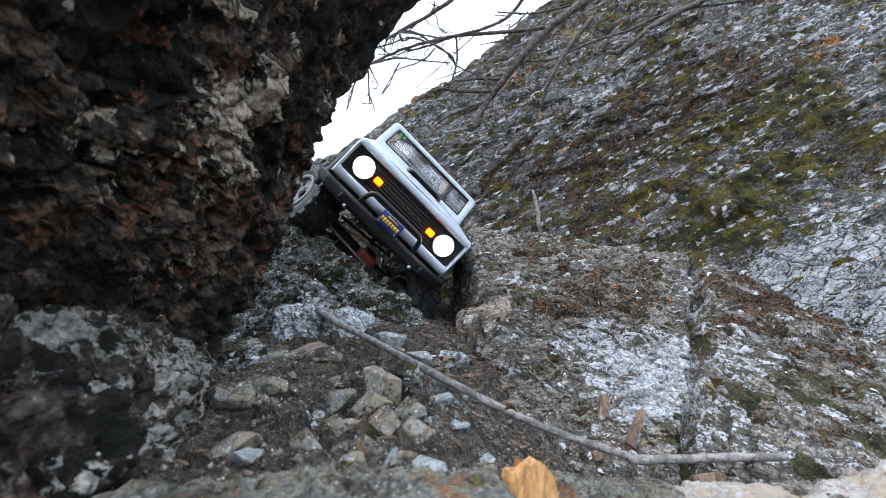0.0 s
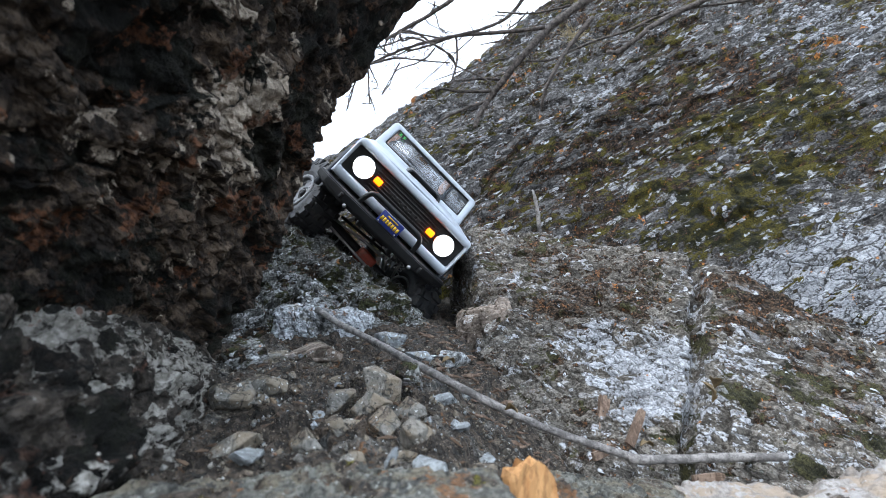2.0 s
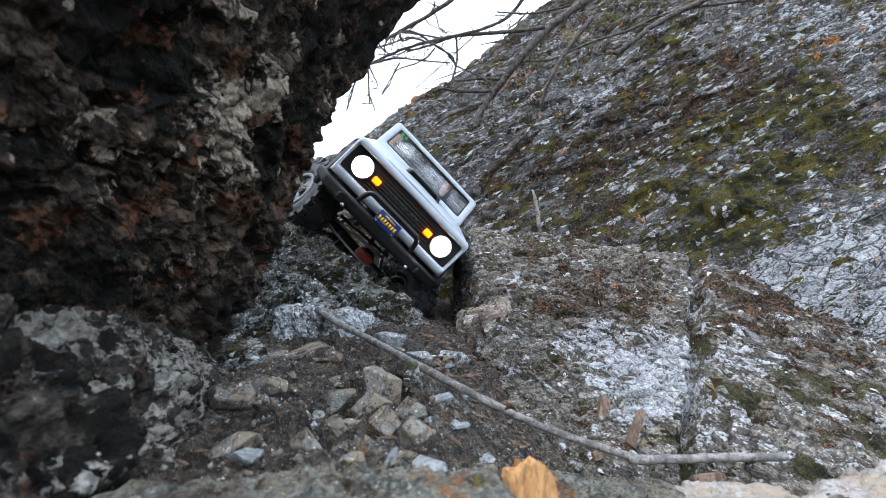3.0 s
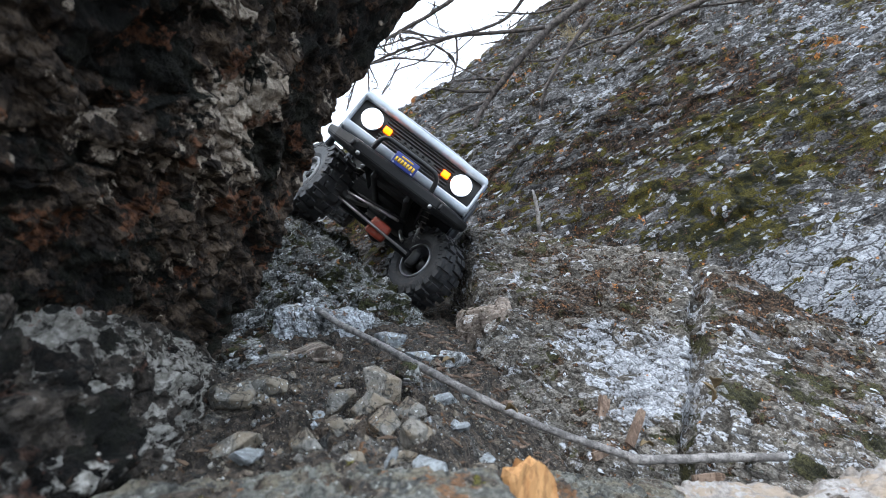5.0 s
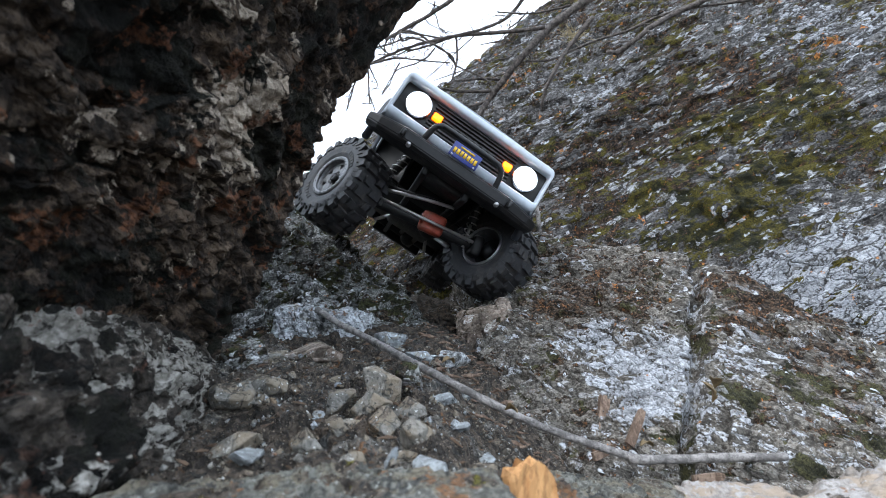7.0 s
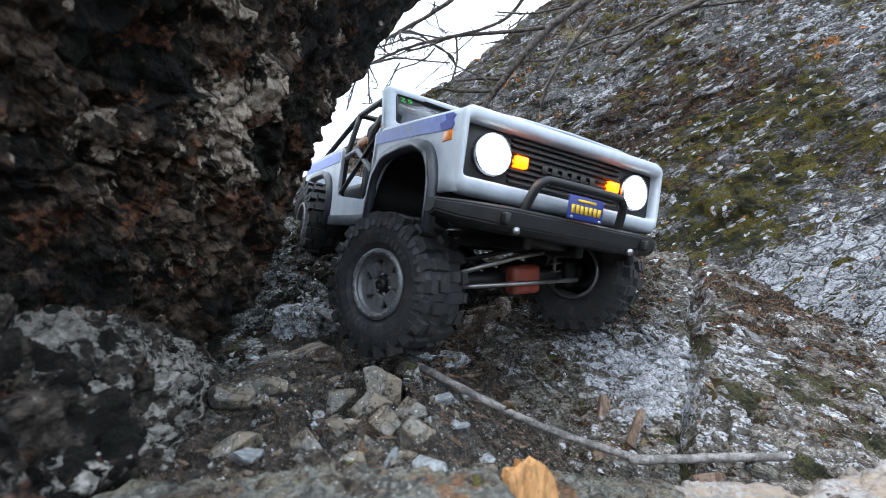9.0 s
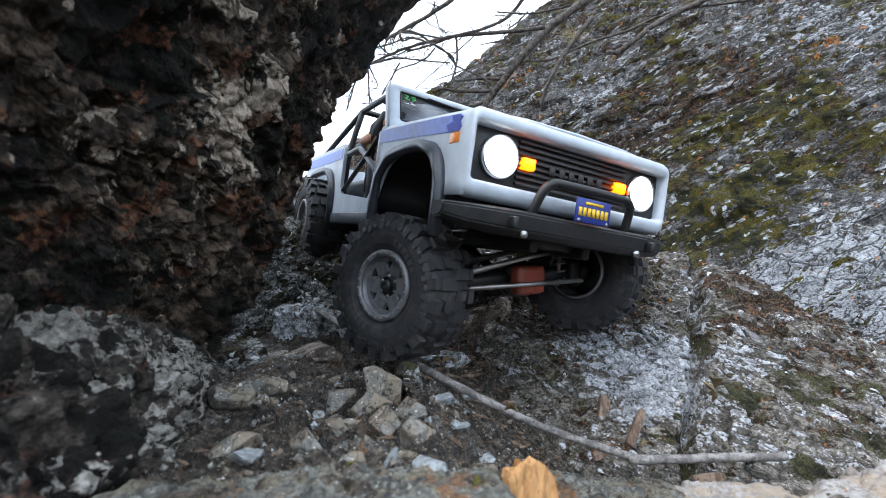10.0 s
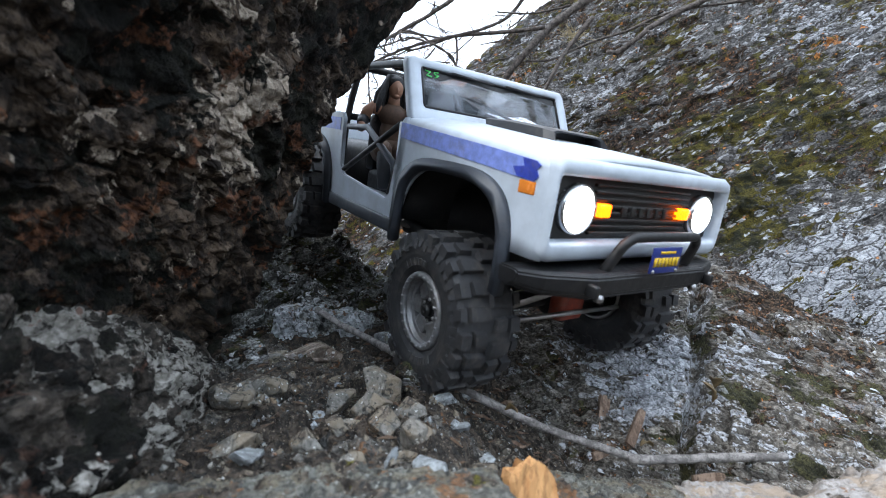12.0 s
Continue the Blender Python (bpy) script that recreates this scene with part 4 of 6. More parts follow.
for a, b in (((-0.081, 0.0525), (0.081, 0.0525)), ((-0.0795, 0.0878), (0.0795, 0.0878)), ((-0.081, 0.0525), (-0.0795, 0.0878)), ((0.081, 0.0525), (0.0795, 0.0878))):
    on_screen(*a, *b, 0.0011, -0.0018, M_BLACK, "window_seal", frame_ob)
band = [(-0.0800, 0.0885), (-0.0800, 0.0800), (-0.058, 0.0800), (-0.050, 0.0838), (-0.012, 0.0838), (-0.004, 0.0815), (0.012, 0.0815), (0.020, 0.0838), (0.058, 0.0838), (0.066, 0.0800), (0.0800, 0.0800), (0.0800, 0.0885)]
bm = bmesh.new()
front = [bm.verts.new((screen_x(z) - 0.0027, y, screen_z(z))) for y, z in band]
back = [bm.verts.new((screen_x(z) - 0.0030, y, screen_z(z))) for y, z in band]
bm.faces.new(front)
bm.faces.new(back[::-1])
for k in range(len(band)):
    bm.faces.new((front[k], back[k], back[(k + 1) % len(band)], front[(k + 1) % len(band)]))
bmesh.ops.recalc_face_normals(bm, faces=bm.faces[:])
part("tint_band", bm, M_BLACK, pane, "black band along the top edge", smooth=False)
for y0, y1 in ((-0.050, -0.004), (0.012, 0.058)):
    on_screen(y0, 0.0885, y1, 0.0862, 0.0011, 0.0008, M_BLACK, "wiper", frame_ob, "black wiper blade")
for k, (y0, z0, y1, z1) in enumerate(((-0.076, 0.086, -0.071, 0.0855), (-0.071, 0.0855, -0.075, 0.0815), (-0.075, 0.0815, -0.070, 0.0812), (-0.063, 0.086, -0.067, 0.0858), (-0.067, 0.0858, -0.067, 0.084), (-0.067, 0.084, -0.063, 0.0832), (-0.063, 0.0832, -0.067, 0.0808))):
    on_screen(y0, z0, y1, z1, 0.0006, -0.0021, M_GREEN, "sticker_bar", pane, "green sticker mark")
# hood scoop: a low flat box with an open black front
bm = bmesh.new()
loops = []
for x, w, h in ((-0.152, 0.0300, 0.0055), (-0.120, 0.0310, 0.0078), (-0.084, 0.0310, 0.0084), (-0.074, 0.0290, 0.0074), (-0.0745, 0.0260, 0.0062), (-0.090, 0.0250, 0.0058)):
    zb = belt(x) + 0.0048
    inner = x == -0.090 or x == -0.0745
    loops.append([bm.verts.new((x + (0.006 if zz < 0.5 and not inner else 0), 0.003 + y, zb + zz * h)) for y, zz in ((-w - 0.003, -0.25), (-w, 0.8), (-w + 0.004, 1), (w - 0.004, 1), (w, 0.8), (w + 0.003, -0.25))])
for a, b in zip(loops, loops[1:]):
    for k in range(5):
        bm.faces.new((a[k], a[k + 1], b[k + 1], b[k]))
bm.faces.new(loops[-1])
bm.faces.new(loops[0][::-1])
bmesh.ops.recalc_face_normals(bm, faces=bm.faces[:])
part("hood_scoop", bm, M_SCOOP, truck, "low black hood scoop", smooth=False)
# roll cage
CAGE = [[(-0.186, s * 0.078, 0.092), (-0.230, s * 0.078, 0.0930), (-0.294, s * 0.077, 0.0925), (-0.310, s * 0.078, 0.088), (-0.432, s * 0.088, 0.036)] for s in (-1, 1)]
CAGE += [[(-0.298, s * 0.088, -0.035), (-0.298, s * 0.087, 0.03), (-0.298, s * 0.078, 0.0922)] for s in (-1, 1)]
CAGE += [[(-0.298, -0.078, 0.0922), (-0.298, 0.078, 0.0922)], [(-0.190, -0.077, 0.092), (-0.190, 0.077, 0.092)], [(-0.235, -0.077, 0.0930), (-0.296, 0.077, 0.0922)], [(-0.298, -0.086, 0.036), (-0.298, 0.086, 0.036)]]
cage = None
for p in CAGE:
    p = [(x, y, screen_z(z) if z > 0.05 else z) for x, y, z in p]
    rod = part("roll_cage_tube" if cage else "roll_cage", sweep(smooth_path(p, 4) if len(p) > 2 else p, 0.0034, 10), M_BLACK, cage or truck, "" if cage else "black tube roll cage")
    cage = cage or rod
# bumper and stinger
bm = bmesh.new()
sec = [(0.0115, -0.0345), (0.0140, -0.0370), (0.0125, -0.0475), (0.0080, -0.0515), (-0.0150, -0.0515), (-0.0160, -0.0345)]
loops = []
for y, back_, squeeze in ((-0.108, 0.020, 0.62), (-0.094, 0.0105, 0.86), (-0.062, 0.0, 1.0), (0.062, 0.0, 1.0), (0.094, 0.0105, 0.86), (0.108, 0.020, 0.62)):
    loops.append([bm.verts.new((x - (back_ if x > 0 else back_ * 0.3), y, -0.036 + (z + 0.036) * squeeze)) for x, z in sec])
for a, b in zip(loops, loops[1:]):
    for k in range(6):
        bm.faces.new((a[k], a[(k + 1) % 6], b[(k + 1) % 6], b[k]))
bm.faces.new(loops[0][::-1])
bm.faces.new(loops[-1])
bmesh.ops.recalc_face_normals(bm, faces=bm.faces[:])
bmesh.ops.bevel(bm, geom=[e for e in bm.edges if e.calc_face_angle(0) > 0.35], offset=0.0010, segments=2, affect="EDGES")
bumper = part("bumper", bm, M_BLACK, truck, "black steel-look front bumper", smooth=False)
hoop = [(0.004, -0.0455, -0.036), (0.0070, -0.0450, -0.030), (0.0112, -0.0425, -0.0185), (0.0130, -0.0375, -0.0135), (0.0134, -0.028, -0.0120), (0.0134, 0.028, -0.0120), (0.0130, 0.0375, -0.0135), (0.0112, 0.0425, -0.0185), (0.0070, 0.0450, -0.030), (0.004, 0.0455, -0.036)]
part("bumper_hoop", sweep(smooth_path(hoop, 4), 0.0033, 12), M_BLACK, bumper, "black tube hoop on the bumper")
for s in (-1, 1):
    part("shackle", box(0.0105, 0.0185, s * 0.0665 - 0.002, s * 0.0665 + 0.002, -0.0475, -0.0395, 0.0012), M_BLACK, bumper)
    part("bumper_bolt", disc_x(0.0115, s * 0.055, -0.0500, 0.0026, 0.005, 12, 0.0006), M_BOLT, bumper, "bright bolt head")
tag_plate = part("licence_plate", box(0.0155, 0.0168, -0.0168, 0.0168, -0.0350, -0.0180, 0.0006), M_PLATE, truck, "small blue plate with yellow lettering bars")
for k in range(7):
    part("letter_bar", box(0.0168, 0.0172, -0.0142 + 0.0042 * k, -0.0112 + 0.0042 * k, -0.0305, -0.0245), M_YELLOW, tag_plate)
part("letter_bar", box(0.0168, 0.0172, -0.0085, 0.0085, -0.0222, -0.0204), M_YELLOW, tag_plate)
for s in (-1, 1):
    part("plate_bolt", disc_x(0.0170, s * 0.0135, -0.0335, 0.0012, 0.0012, 10), M_BOLT, tag_plate)
# underbody
chassis = part("chassis", box(-0.43, -0.010, -0.030, -0.022, -0.060, -0.046, 0.002), M_BLACK, truck, "black ladder chassis")
part("chassis_rail", box(-0.43, -0.010, 0.022, 0.030, -0.060, -0.046, 0.002), M_BLACK, chassis)
part("skid_plate", box(-0.255, -0.175, -0.034, 0.034, -0.074, -0.058, 0.004), M_BLACK, chassis)
part("servo_mount", box(-0.060, -0.020, -0.028, 0.028, -0.056, -0.040, 0.003), M_BLACK, chassis)
part("gearbox", box(-0.150, -0.095, -0.024, 0.024, -0.056, -0.020, 0.005), M_BLACK, chassis)
part("rear_crossmember", box(-0.435, -0.422, -0.05, 0.05, -0.064, -0.046, 0.002), M_BLACK, chassis)
for s in (-1, 1):
    bm = bmesh.new()
    a = arc(-0.092, -0.047, 0.0655, 0.0585, 2, 178, 18)
    outer = [bm.verts.new((x, s * (HALF - 0.003), z)) for x, z in a]
    innr = [bm.verts.new((x, s * 0.046, z)) for x, z in a]
    deep = [bm.verts.new((x, s * 0.045, z - 0.012)) for x, z in a]
    for k in range(len(a) - 1):
        bm.faces.new((outer[k], outer[k + 1], innr[k + 1], innr[k]))
        bm.faces.new((innr[k], innr[k + 1], deep[k + 1], deep[k]))
    bm.faces.new(deep)
    bmesh.ops.recalc_face_normals(bm, faces=bm.faces[:])
    ob = part("inner_fender", bm, M_BLACK, truck, "black inner fender")
    sol = ob.modifiers.new("thick", "SOLIDIFY")
    sol.thickness = 0.001
part("rear_inner_fender", box(-0.445, -0.302, -0.060, 0.060, -0.040, 0.010, 0.01), M_BLACK, truck)
for s in (-1, 1):
    shock = part("shock", sweep([(-0.066, s * 0.048, -0.022), (-0.072, s * 0.056, -0.058)], 0.0052, 12), M_BLACK, truck, "black oil damper with coil spring")
    coil = [(-0.0665 - 0.011 * k / 60, s * (0.0487 + 0.0135 * k / 60) + 0.0062 * math.cos(k * 0.75), -0.026 - 0.052 * k / 60 + 0.0) for k in range(61)]
    coil = [(x + 0.0062 * math.sin(k * 0.75), y, z) for k, (x, y, z) in enumerate(coil)]
    part("coil_spring", sweep(coil, 0.0009, 6), M_ROD, shock, "dark steel coil spring")
    part("shock_shaft", sweep([(-0.072, s * 0.056, -0.058), (-0.078, s * 0.063, -0.086)], 0.0020, 8), M_ROD, shock, "steel damper shaft")
    part("shock_bolt", disc_x(-0.060, s * 0.0475, -0.0225, 0.0034, 0.006, 12, 0.0008), M_BOLT, shock, "bright bolt head")
    part("lower_link", sweep([(-0.200, s * 0.030, -0.066), (-0.092, s * 0.048, -0.092)], 0.0030, 10), M_ROD, truck, "steel suspension link")
    part("rear_link", sweep([(-0.230, s * 0.030, -0.066), (-0.362, s * 0.052, -0.060)], 0.0030, 10), M_ROD, truck, "steel suspension link")
part("driveshaft", sweep([(-0.17, 0.006, -0.056), (-0.098, 0.012, -0.084)], 0.0042, 10), M_BLACK, truck)
part("rear_driveshaft", sweep([(-0.25, 0.0, -0.060), (-0.362, 0.0, -0.054)], 0.0042, 10), M_BLACK, truck)


# ---- axles, moving on the truck ----
def make_axle(name, label):
    bm = sweep([(0, -0.074, 0), (0, -0.060, 0), (0, 0.060, 0), (0, 0.074, 0)], 0.0070, 14)
    add(bm, box(-0.012, 0.012, -0.084, -0.070, -0.013, 0.013, 0.004))
    add(bm, box(-0.012, 0.012, 0.070, 0.084, -0.013, 0.013, 0.004))
    ax = part(name, bm, M_BLACK, truck, label)
    bm = bmesh.new()
    bmesh.ops.create_uvsphere(bm, u_segments=20, v_segments=14, radius=0.0165, matrix=Matrix.Translation((0.002, 0.016, 0.0)) @ Matrix.Diagonal((1.15, 0.9, 1.0, 1)))
    part("differential", bm, M_BLACK, ax)
    return ax


front_axle = make_axle("front_axle", "black front axle")
part("differential_cover", box(0.010, 0.024, 0.000, 0.030, -0.013, 0.012, 0.004), M_RED, front_axle, "dull red differential cover")
part("tie_rod", sweep([(0.030, -0.066, -0.001), (0.030, 0.066, -0.003)], 0.0020, 10), M_ROD, front_axle, "steel tie rod")
part("drag_link", sweep([(0.028, -0.060, 0.009), (0.030, 0.000, 0.020), (0.032, 0.030, 0.024)], 0.0022, 10), M_ROD, front_axle, "steel drag link")
part("panhard_rod", sweep([(0.018, -0.050, 0.018), (0.020, 0.036, 0.030)], 0.0022, 10), M_BLACK, front_axle)
rear_axle = make_axle("rear_axle", "black rear axle")
rear_axle.location = (-0.370, 0, -0.053)


# ---- wheels: outer face towards -y ----
def tyre_mesh():
    prof = [(-0.0150, 0.0262), (-0.0195, 0.0275), (-0.0222, 0.0320), (-0.0232, 0.0390), (-0.0228, 0.0450), (-0.0212, 0.0492), (-0.0180, 0.0512), (-0.008, 0.0522), (0.008, 0.0522), (0.0180, 0.0512), (0.0212, 0.0492), (0.0228, 0.0450), (0.0232, 0.0390), (0.0222, 0.0320), (0.0195, 0.0275), (0.0150, 0.0262)]
    bm = revolve(prof, 56, True)

    def lug(corners, r0, r1, taper=0.86):
        """A tread block over corners (angle in degrees, y) from radius r0 to r1."""
        cy = sum(c[1] for c in corners) / len(corners)
        ca = sum(c[0] for c in corners) / len(corners)
        lo, hi = [], []
        for a, y in corners:
            lo.append(bm.verts.new((r0 * math.cos(radians(a)), y, r0 * math.sin(radians(a)))))
            a2, y2 = ca + (a - ca) * taper, cy + (y - cy) * taper
            hi.append(bm.verts.new((r1 * math.cos(radians(a2)), y2, r1 * math.sin(radians(a2)))))
        n = len(corners)
        for k in range(n):
            bm.faces.new((lo[k], lo[(k + 1) % n], hi[(k + 1) % n], hi[k]))
        bm.faces.new(hi)

    count = 22
    for i in range(count):
        a = 360 / count * i
        h = 360 / count
        for s in (-1, 1):
            o = 0 if s < 0 else h / 2
            e = a + o
            if i % 2:
                lug([(e, s * 0.0025), (e + h * 0.55, s * 0.0035), (e + h * 0.62, s * 0.0125), (e + h * 0.05, s * 0.0120)], 0.0518, 0.0558)
                lug([(e - h * 0.08, s * 0.0140), (e + h * 0.60, s * 0.0140), (e + h * 0.62, s * 0.0222), (e - h * 0.05, s * 0.0225)], 0.0488, 0.0556)
            else:
                lug([(e, s * -0.0005), (e + h * 0.58, s * 0.0010), (e + h * 0.64, s * 0.0170), (e + h * 0.02, s * 0.0165)], 0.0516, 0.0559)
                lug([(e + h * 0.05, s * 0.0178), (e + h * 0.60, s * 0.0178), (e + h * 0.60, s * 0.0232), (e + h * 0.05, s * 0.0234)], 0.0470, 0.0546)
    # shoulder ribs and a raised ring on the side walls
    for i in range(44):
        a = 360 / 44 * i
        for s in (-1, 1):
            r0, r1 = (0.0425, 0.0495) if i % 2 else (0.0445, 0.0495)
            q = [(a, r0, 0.0230), (a + 4.6, r0, 0.0230), (a + 4.6, r1, 0.0208), (a, r1, 0.0208)]
            lo = [bm.verts.new((r * math.cos(radians(b)), s * (y - 0.001), r * math.sin(radians(b)))) for b, r, y in q]
            hi = [bm.verts.new((r * math.cos(radians(b)), s * (y + 0.0014), r * math.sin(radians(b)))) for b, r, y in q]
            for k in range(4):
                bm.faces.new((lo[k], lo[(k + 1) % 4], hi[(k + 1) % 4], hi[k]))
            bm.faces.new(hi)
    bmesh.ops.recalc_face_normals(bm, faces=bm.faces[:])
    return bm


def wheel_thing():
    bm = sweep([(0, -0.013, 0), (0, 0.012, 0)], 0.0080, 16)
    wheel = part("wheel", bm, M_BLACK, truck, "knobbly wheel on a grey bead-lock rim")
    tyre = part("tyre", tyre_mesh(), M_TYRE, wheel, "black knobbly mud tyre", smooth=False)
    barrel = revolve([(-0.0188, 0.0268), (-0.0200, 0.0258), (-0.0190, 0.0226), (-0.0120, 0.0218), (0.010, 0.0222), (0.0185, 0.0250), (0.0195, 0.0268), (0.0150, 0.0272), (-0.0150, 0.0272)], 48, True)
    part("rim", barrel, M_RIM, wheel, "grey metal rim")
    part("bead_lock_ring", revolve([(-0.0190, 0.0220), (-0.0215, 0.0226), (-0.0218, 0.0262), (-0.0200, 0.0272), (-0.0180, 0.0270)], 48, True), M_RIM, wheel, "grey bead-lock ring")
    part("rim_lip", revolve([(0.0190, 0.0236), (0.0212, 0.0246), (0.0212, 0.0262), (0.0190, 0.0268)], 48, True), M_BOLT, wheel, "bright inner rim lip")
    for c0 in (20, 200):
        for k in range(6):
            bar = []
            for a, r in ((c0 + 9 * k, 0.0315), (c0 + 9 * k + 6, 0.0315), (c0 + 9 * k + 6, 0.0365), (c0 + 9 * k, 0.0365)):
                bar.append((r * math.cos(radians(a)), -0.0236 - (0.0 if r > 0.034 else -0.0008), r * math.sin(radians(a))))
            bm = bmesh.new()
            lo = [bm.verts.new((x, y + 0.0012, z)) for x, y, z in bar]
            hi = [bm.verts.new((x, y, z)) for x, y, z in bar]
            for q in range(4):
                bm.faces.new((lo[q], lo[(q + 1) % 4], hi[(q + 1) % 4], hi[q]))
            bm.faces.new(hi)
            bmesh.ops.recalc_face_normals(bm, faces=bm.faces[:])
            part("letter_bar", bm, M_LETTER, wheel, "grey raised lettering bar", smooth=False)
    # face with six oval windows: spokes between an inner disc and the ring
    face = revolve([(-0.0128, 0.0048), (-0.0128, 0.0098), (-0.0100, 0.0102), (-0.0100, 0.0048)], 36, True)
    add(face, revolve([(-0.0150, 0.0188), (-0.0150, 0.0222), (-0.0110, 0.0222), (-0.0110, 0.0188)], 48, True))
    for k in range(6):
        a = radians(60 * k)
        sp = box(0.0088, 0.0200, -0.0146, -0.0100, -0.0064, 0.0064, 0.0012)
        bmesh.ops.rotate(sp, cent=(0, 0, 0), matrix=Matrix.Rotation(a, 3, "Y"), verts=sp.verts[:])
        add(face, sp)
    part("spokes", face, M_RIM, wheel, "grey slotted wheel face", smooth=False)
    back_disc = revolve([(-0.004, 0.004), (-0.004, 0.0215), (-0.002, 0.0215), (-0.002, 0.004)], 36, True)
    part("brake_disc", back_disc, M_BLACK, wheel)
    hub = revolve([(-0.0175, 0.0010), (-0.0175, 0.0042), (-0.0128, 0.0052), (-0.0128, 0.0010)], 12, True)
    part("hub_nut", hub, M_BLACK, wheel, "black hub nut")
    for k in range(24):
        a = 2 * math.pi * (k + 0.5) / 24
        b = revolve([(-0.0228, 0.0001), (-0.0228, 0.0008), (-0.0214, 0.0011)], 6)
        bmesh.ops.translate(b, vec=(0.0245 * math.cos(a), 0, 0.0245 * math.sin(a)), verts=b.verts[:])
        if k == 0:
            first = part("rim_bolt", b, M_RIM, wheel, "small grey bolt")
        else:
            b.free()
            o = new("rim_bolt", first.data)
            o.parent = wheel
            o.matrix_basis = Matrix.Rotation(-2 * math.pi * k / 24, 4, "Y")
    for k in range(6):
        a = radians(60 * k + 30)
        b = revolve([(-0.0140, 0.0002), (-0.0140, 0.0012), (-0.0126, 0.0013)], 6)
        bmesh.ops.translate(b, vec=(0.0076 * math.cos(a), 0, 0.0076 * math.sin(a)), verts=b.verts[:])
        part("lug_nut", b, M_BOLT, wheel, "small bright lug nut")
    return wheel


WHEELS = {"fr": wheel_thing()}
for key in ("fl", "rr", "rl"):
    w = WHEELS["fr"].copy()
    scene.collection.objects.link(w)
    for child in WHEELS["fr"].children:
        c = child.copy()
        scene.collection.objects.link(c)
        c.parent = w
    w.parent = truck
    WHEELS[key] = w

# ---- the doll at the wheel: one mesh, several paints ----
M_SKIN = plain("doll_skin_vinyl", (0.40, 0.215, 0.14), 0.5, vary=0.08)
M_HAIR = plain("doll_hair", (0.040, 0.043, 0.048), 0.55, vary=0.35, scale=420, bump=0.6)
M_TOP = plain("doll_brown_top", (0.115, 0.070, 0.048), 0.7, vary=0.2, scale=300)
M_CUFF = plain("doll_dark_cuff", (0.030, 0.034, 0.042), 0.6, vary=0.2)
DOLL_SEAT = pose(-0.254, -0.060, 0.0, 0, 0, -16)
PASSENGER_SEAT = pose(-0.256, 0.032, 0.001, 0, 0, 10)


def blob(bm, x, y, z, rx, ry, rz, slot, turn=(0, 0, 0), segs=20):
    before = len(bm.faces)
    bmesh.ops.create_uvsphere(bm, u_segments=segs, v_segments=segs * 2 // 3, radius=1, matrix=pose(x, y, z, *turn) @ Matrix.Diagonal((rx, ry, rz, 1)))
    bm.faces.ensure_lookup_table()
    for f in bm.faces[before:]:
        f.material_index = slot


def limb(bm, path, radii, slot):
    before = len(bm.faces)
    sweep(path, 0, 12, bm, radii)
    bm.faces.ensure_lookup_table()
    for f in bm.faces[before:]:
        f.material_index = slot


bm = bmesh.new()
blob(bm, 0.002, 0, 0.008, 0.0130, 0.0155, 0.0120, 2)
blob(bm, 0.000, 0, 0.026, 0.0088, 0.0108, 0.0170, 2)
blob(bm, 0.001, 0, 0.042, 0.0105, 0.0142, 0.0115, 2)
limb(bm, [(0.000, 0, 0.048), (0.001, 0, 0.062)], [0.0070, 0.0050], 0)
blob(bm, 0.004, 0, 0.0665, 0.0076, 0.0068, 0.0098, 0)
blob(bm, 0.0112, 0, 0.0655, 0.0018, 0.0014, 0.0024, 0)
blob(bm, 0.0090, 0, 0.0598, 0.0026, 0.0030, 0.0020, 0)
blob(bm, -0.001, 0, 0.0715, 0.0105, 0.0105, 0.0082, 1)
blob(bm, -0.006, 0, 0.0600, 0.0085, 0.0110, 0.0130, 1)
hair = np.random.default_rng(12)
for k in range(40):
    a = radians(66 + 228 * k / 39)
    c_, s_ = math.cos(a), math.sin(a)
    wide = 0.0138 + 0.0016 * hair.normal()
    drop = 0.043 + 0.004 * hair.normal()
    limb(bm, [(0, 0, 0.0785), (0.0070 * c_, 0.0070 * s_, 0.0775), (0.0108 * c_ - 0.001, 0.0106 * s_, 0.0690), (wide * c_ - 0.001, wide * s_, 0.0590 + 0.002 * hair.normal()), (wide * 0.95 * c_ - 0.002, (wide + 0.001) * s_, 0.0500), ((wide + 0.001) * c_ - 0.002, (wide + 0.002) * s_, drop)], [0.0018, 0.0026, 0.0028, 0.0030, 0.0028, 0.0006], 1)
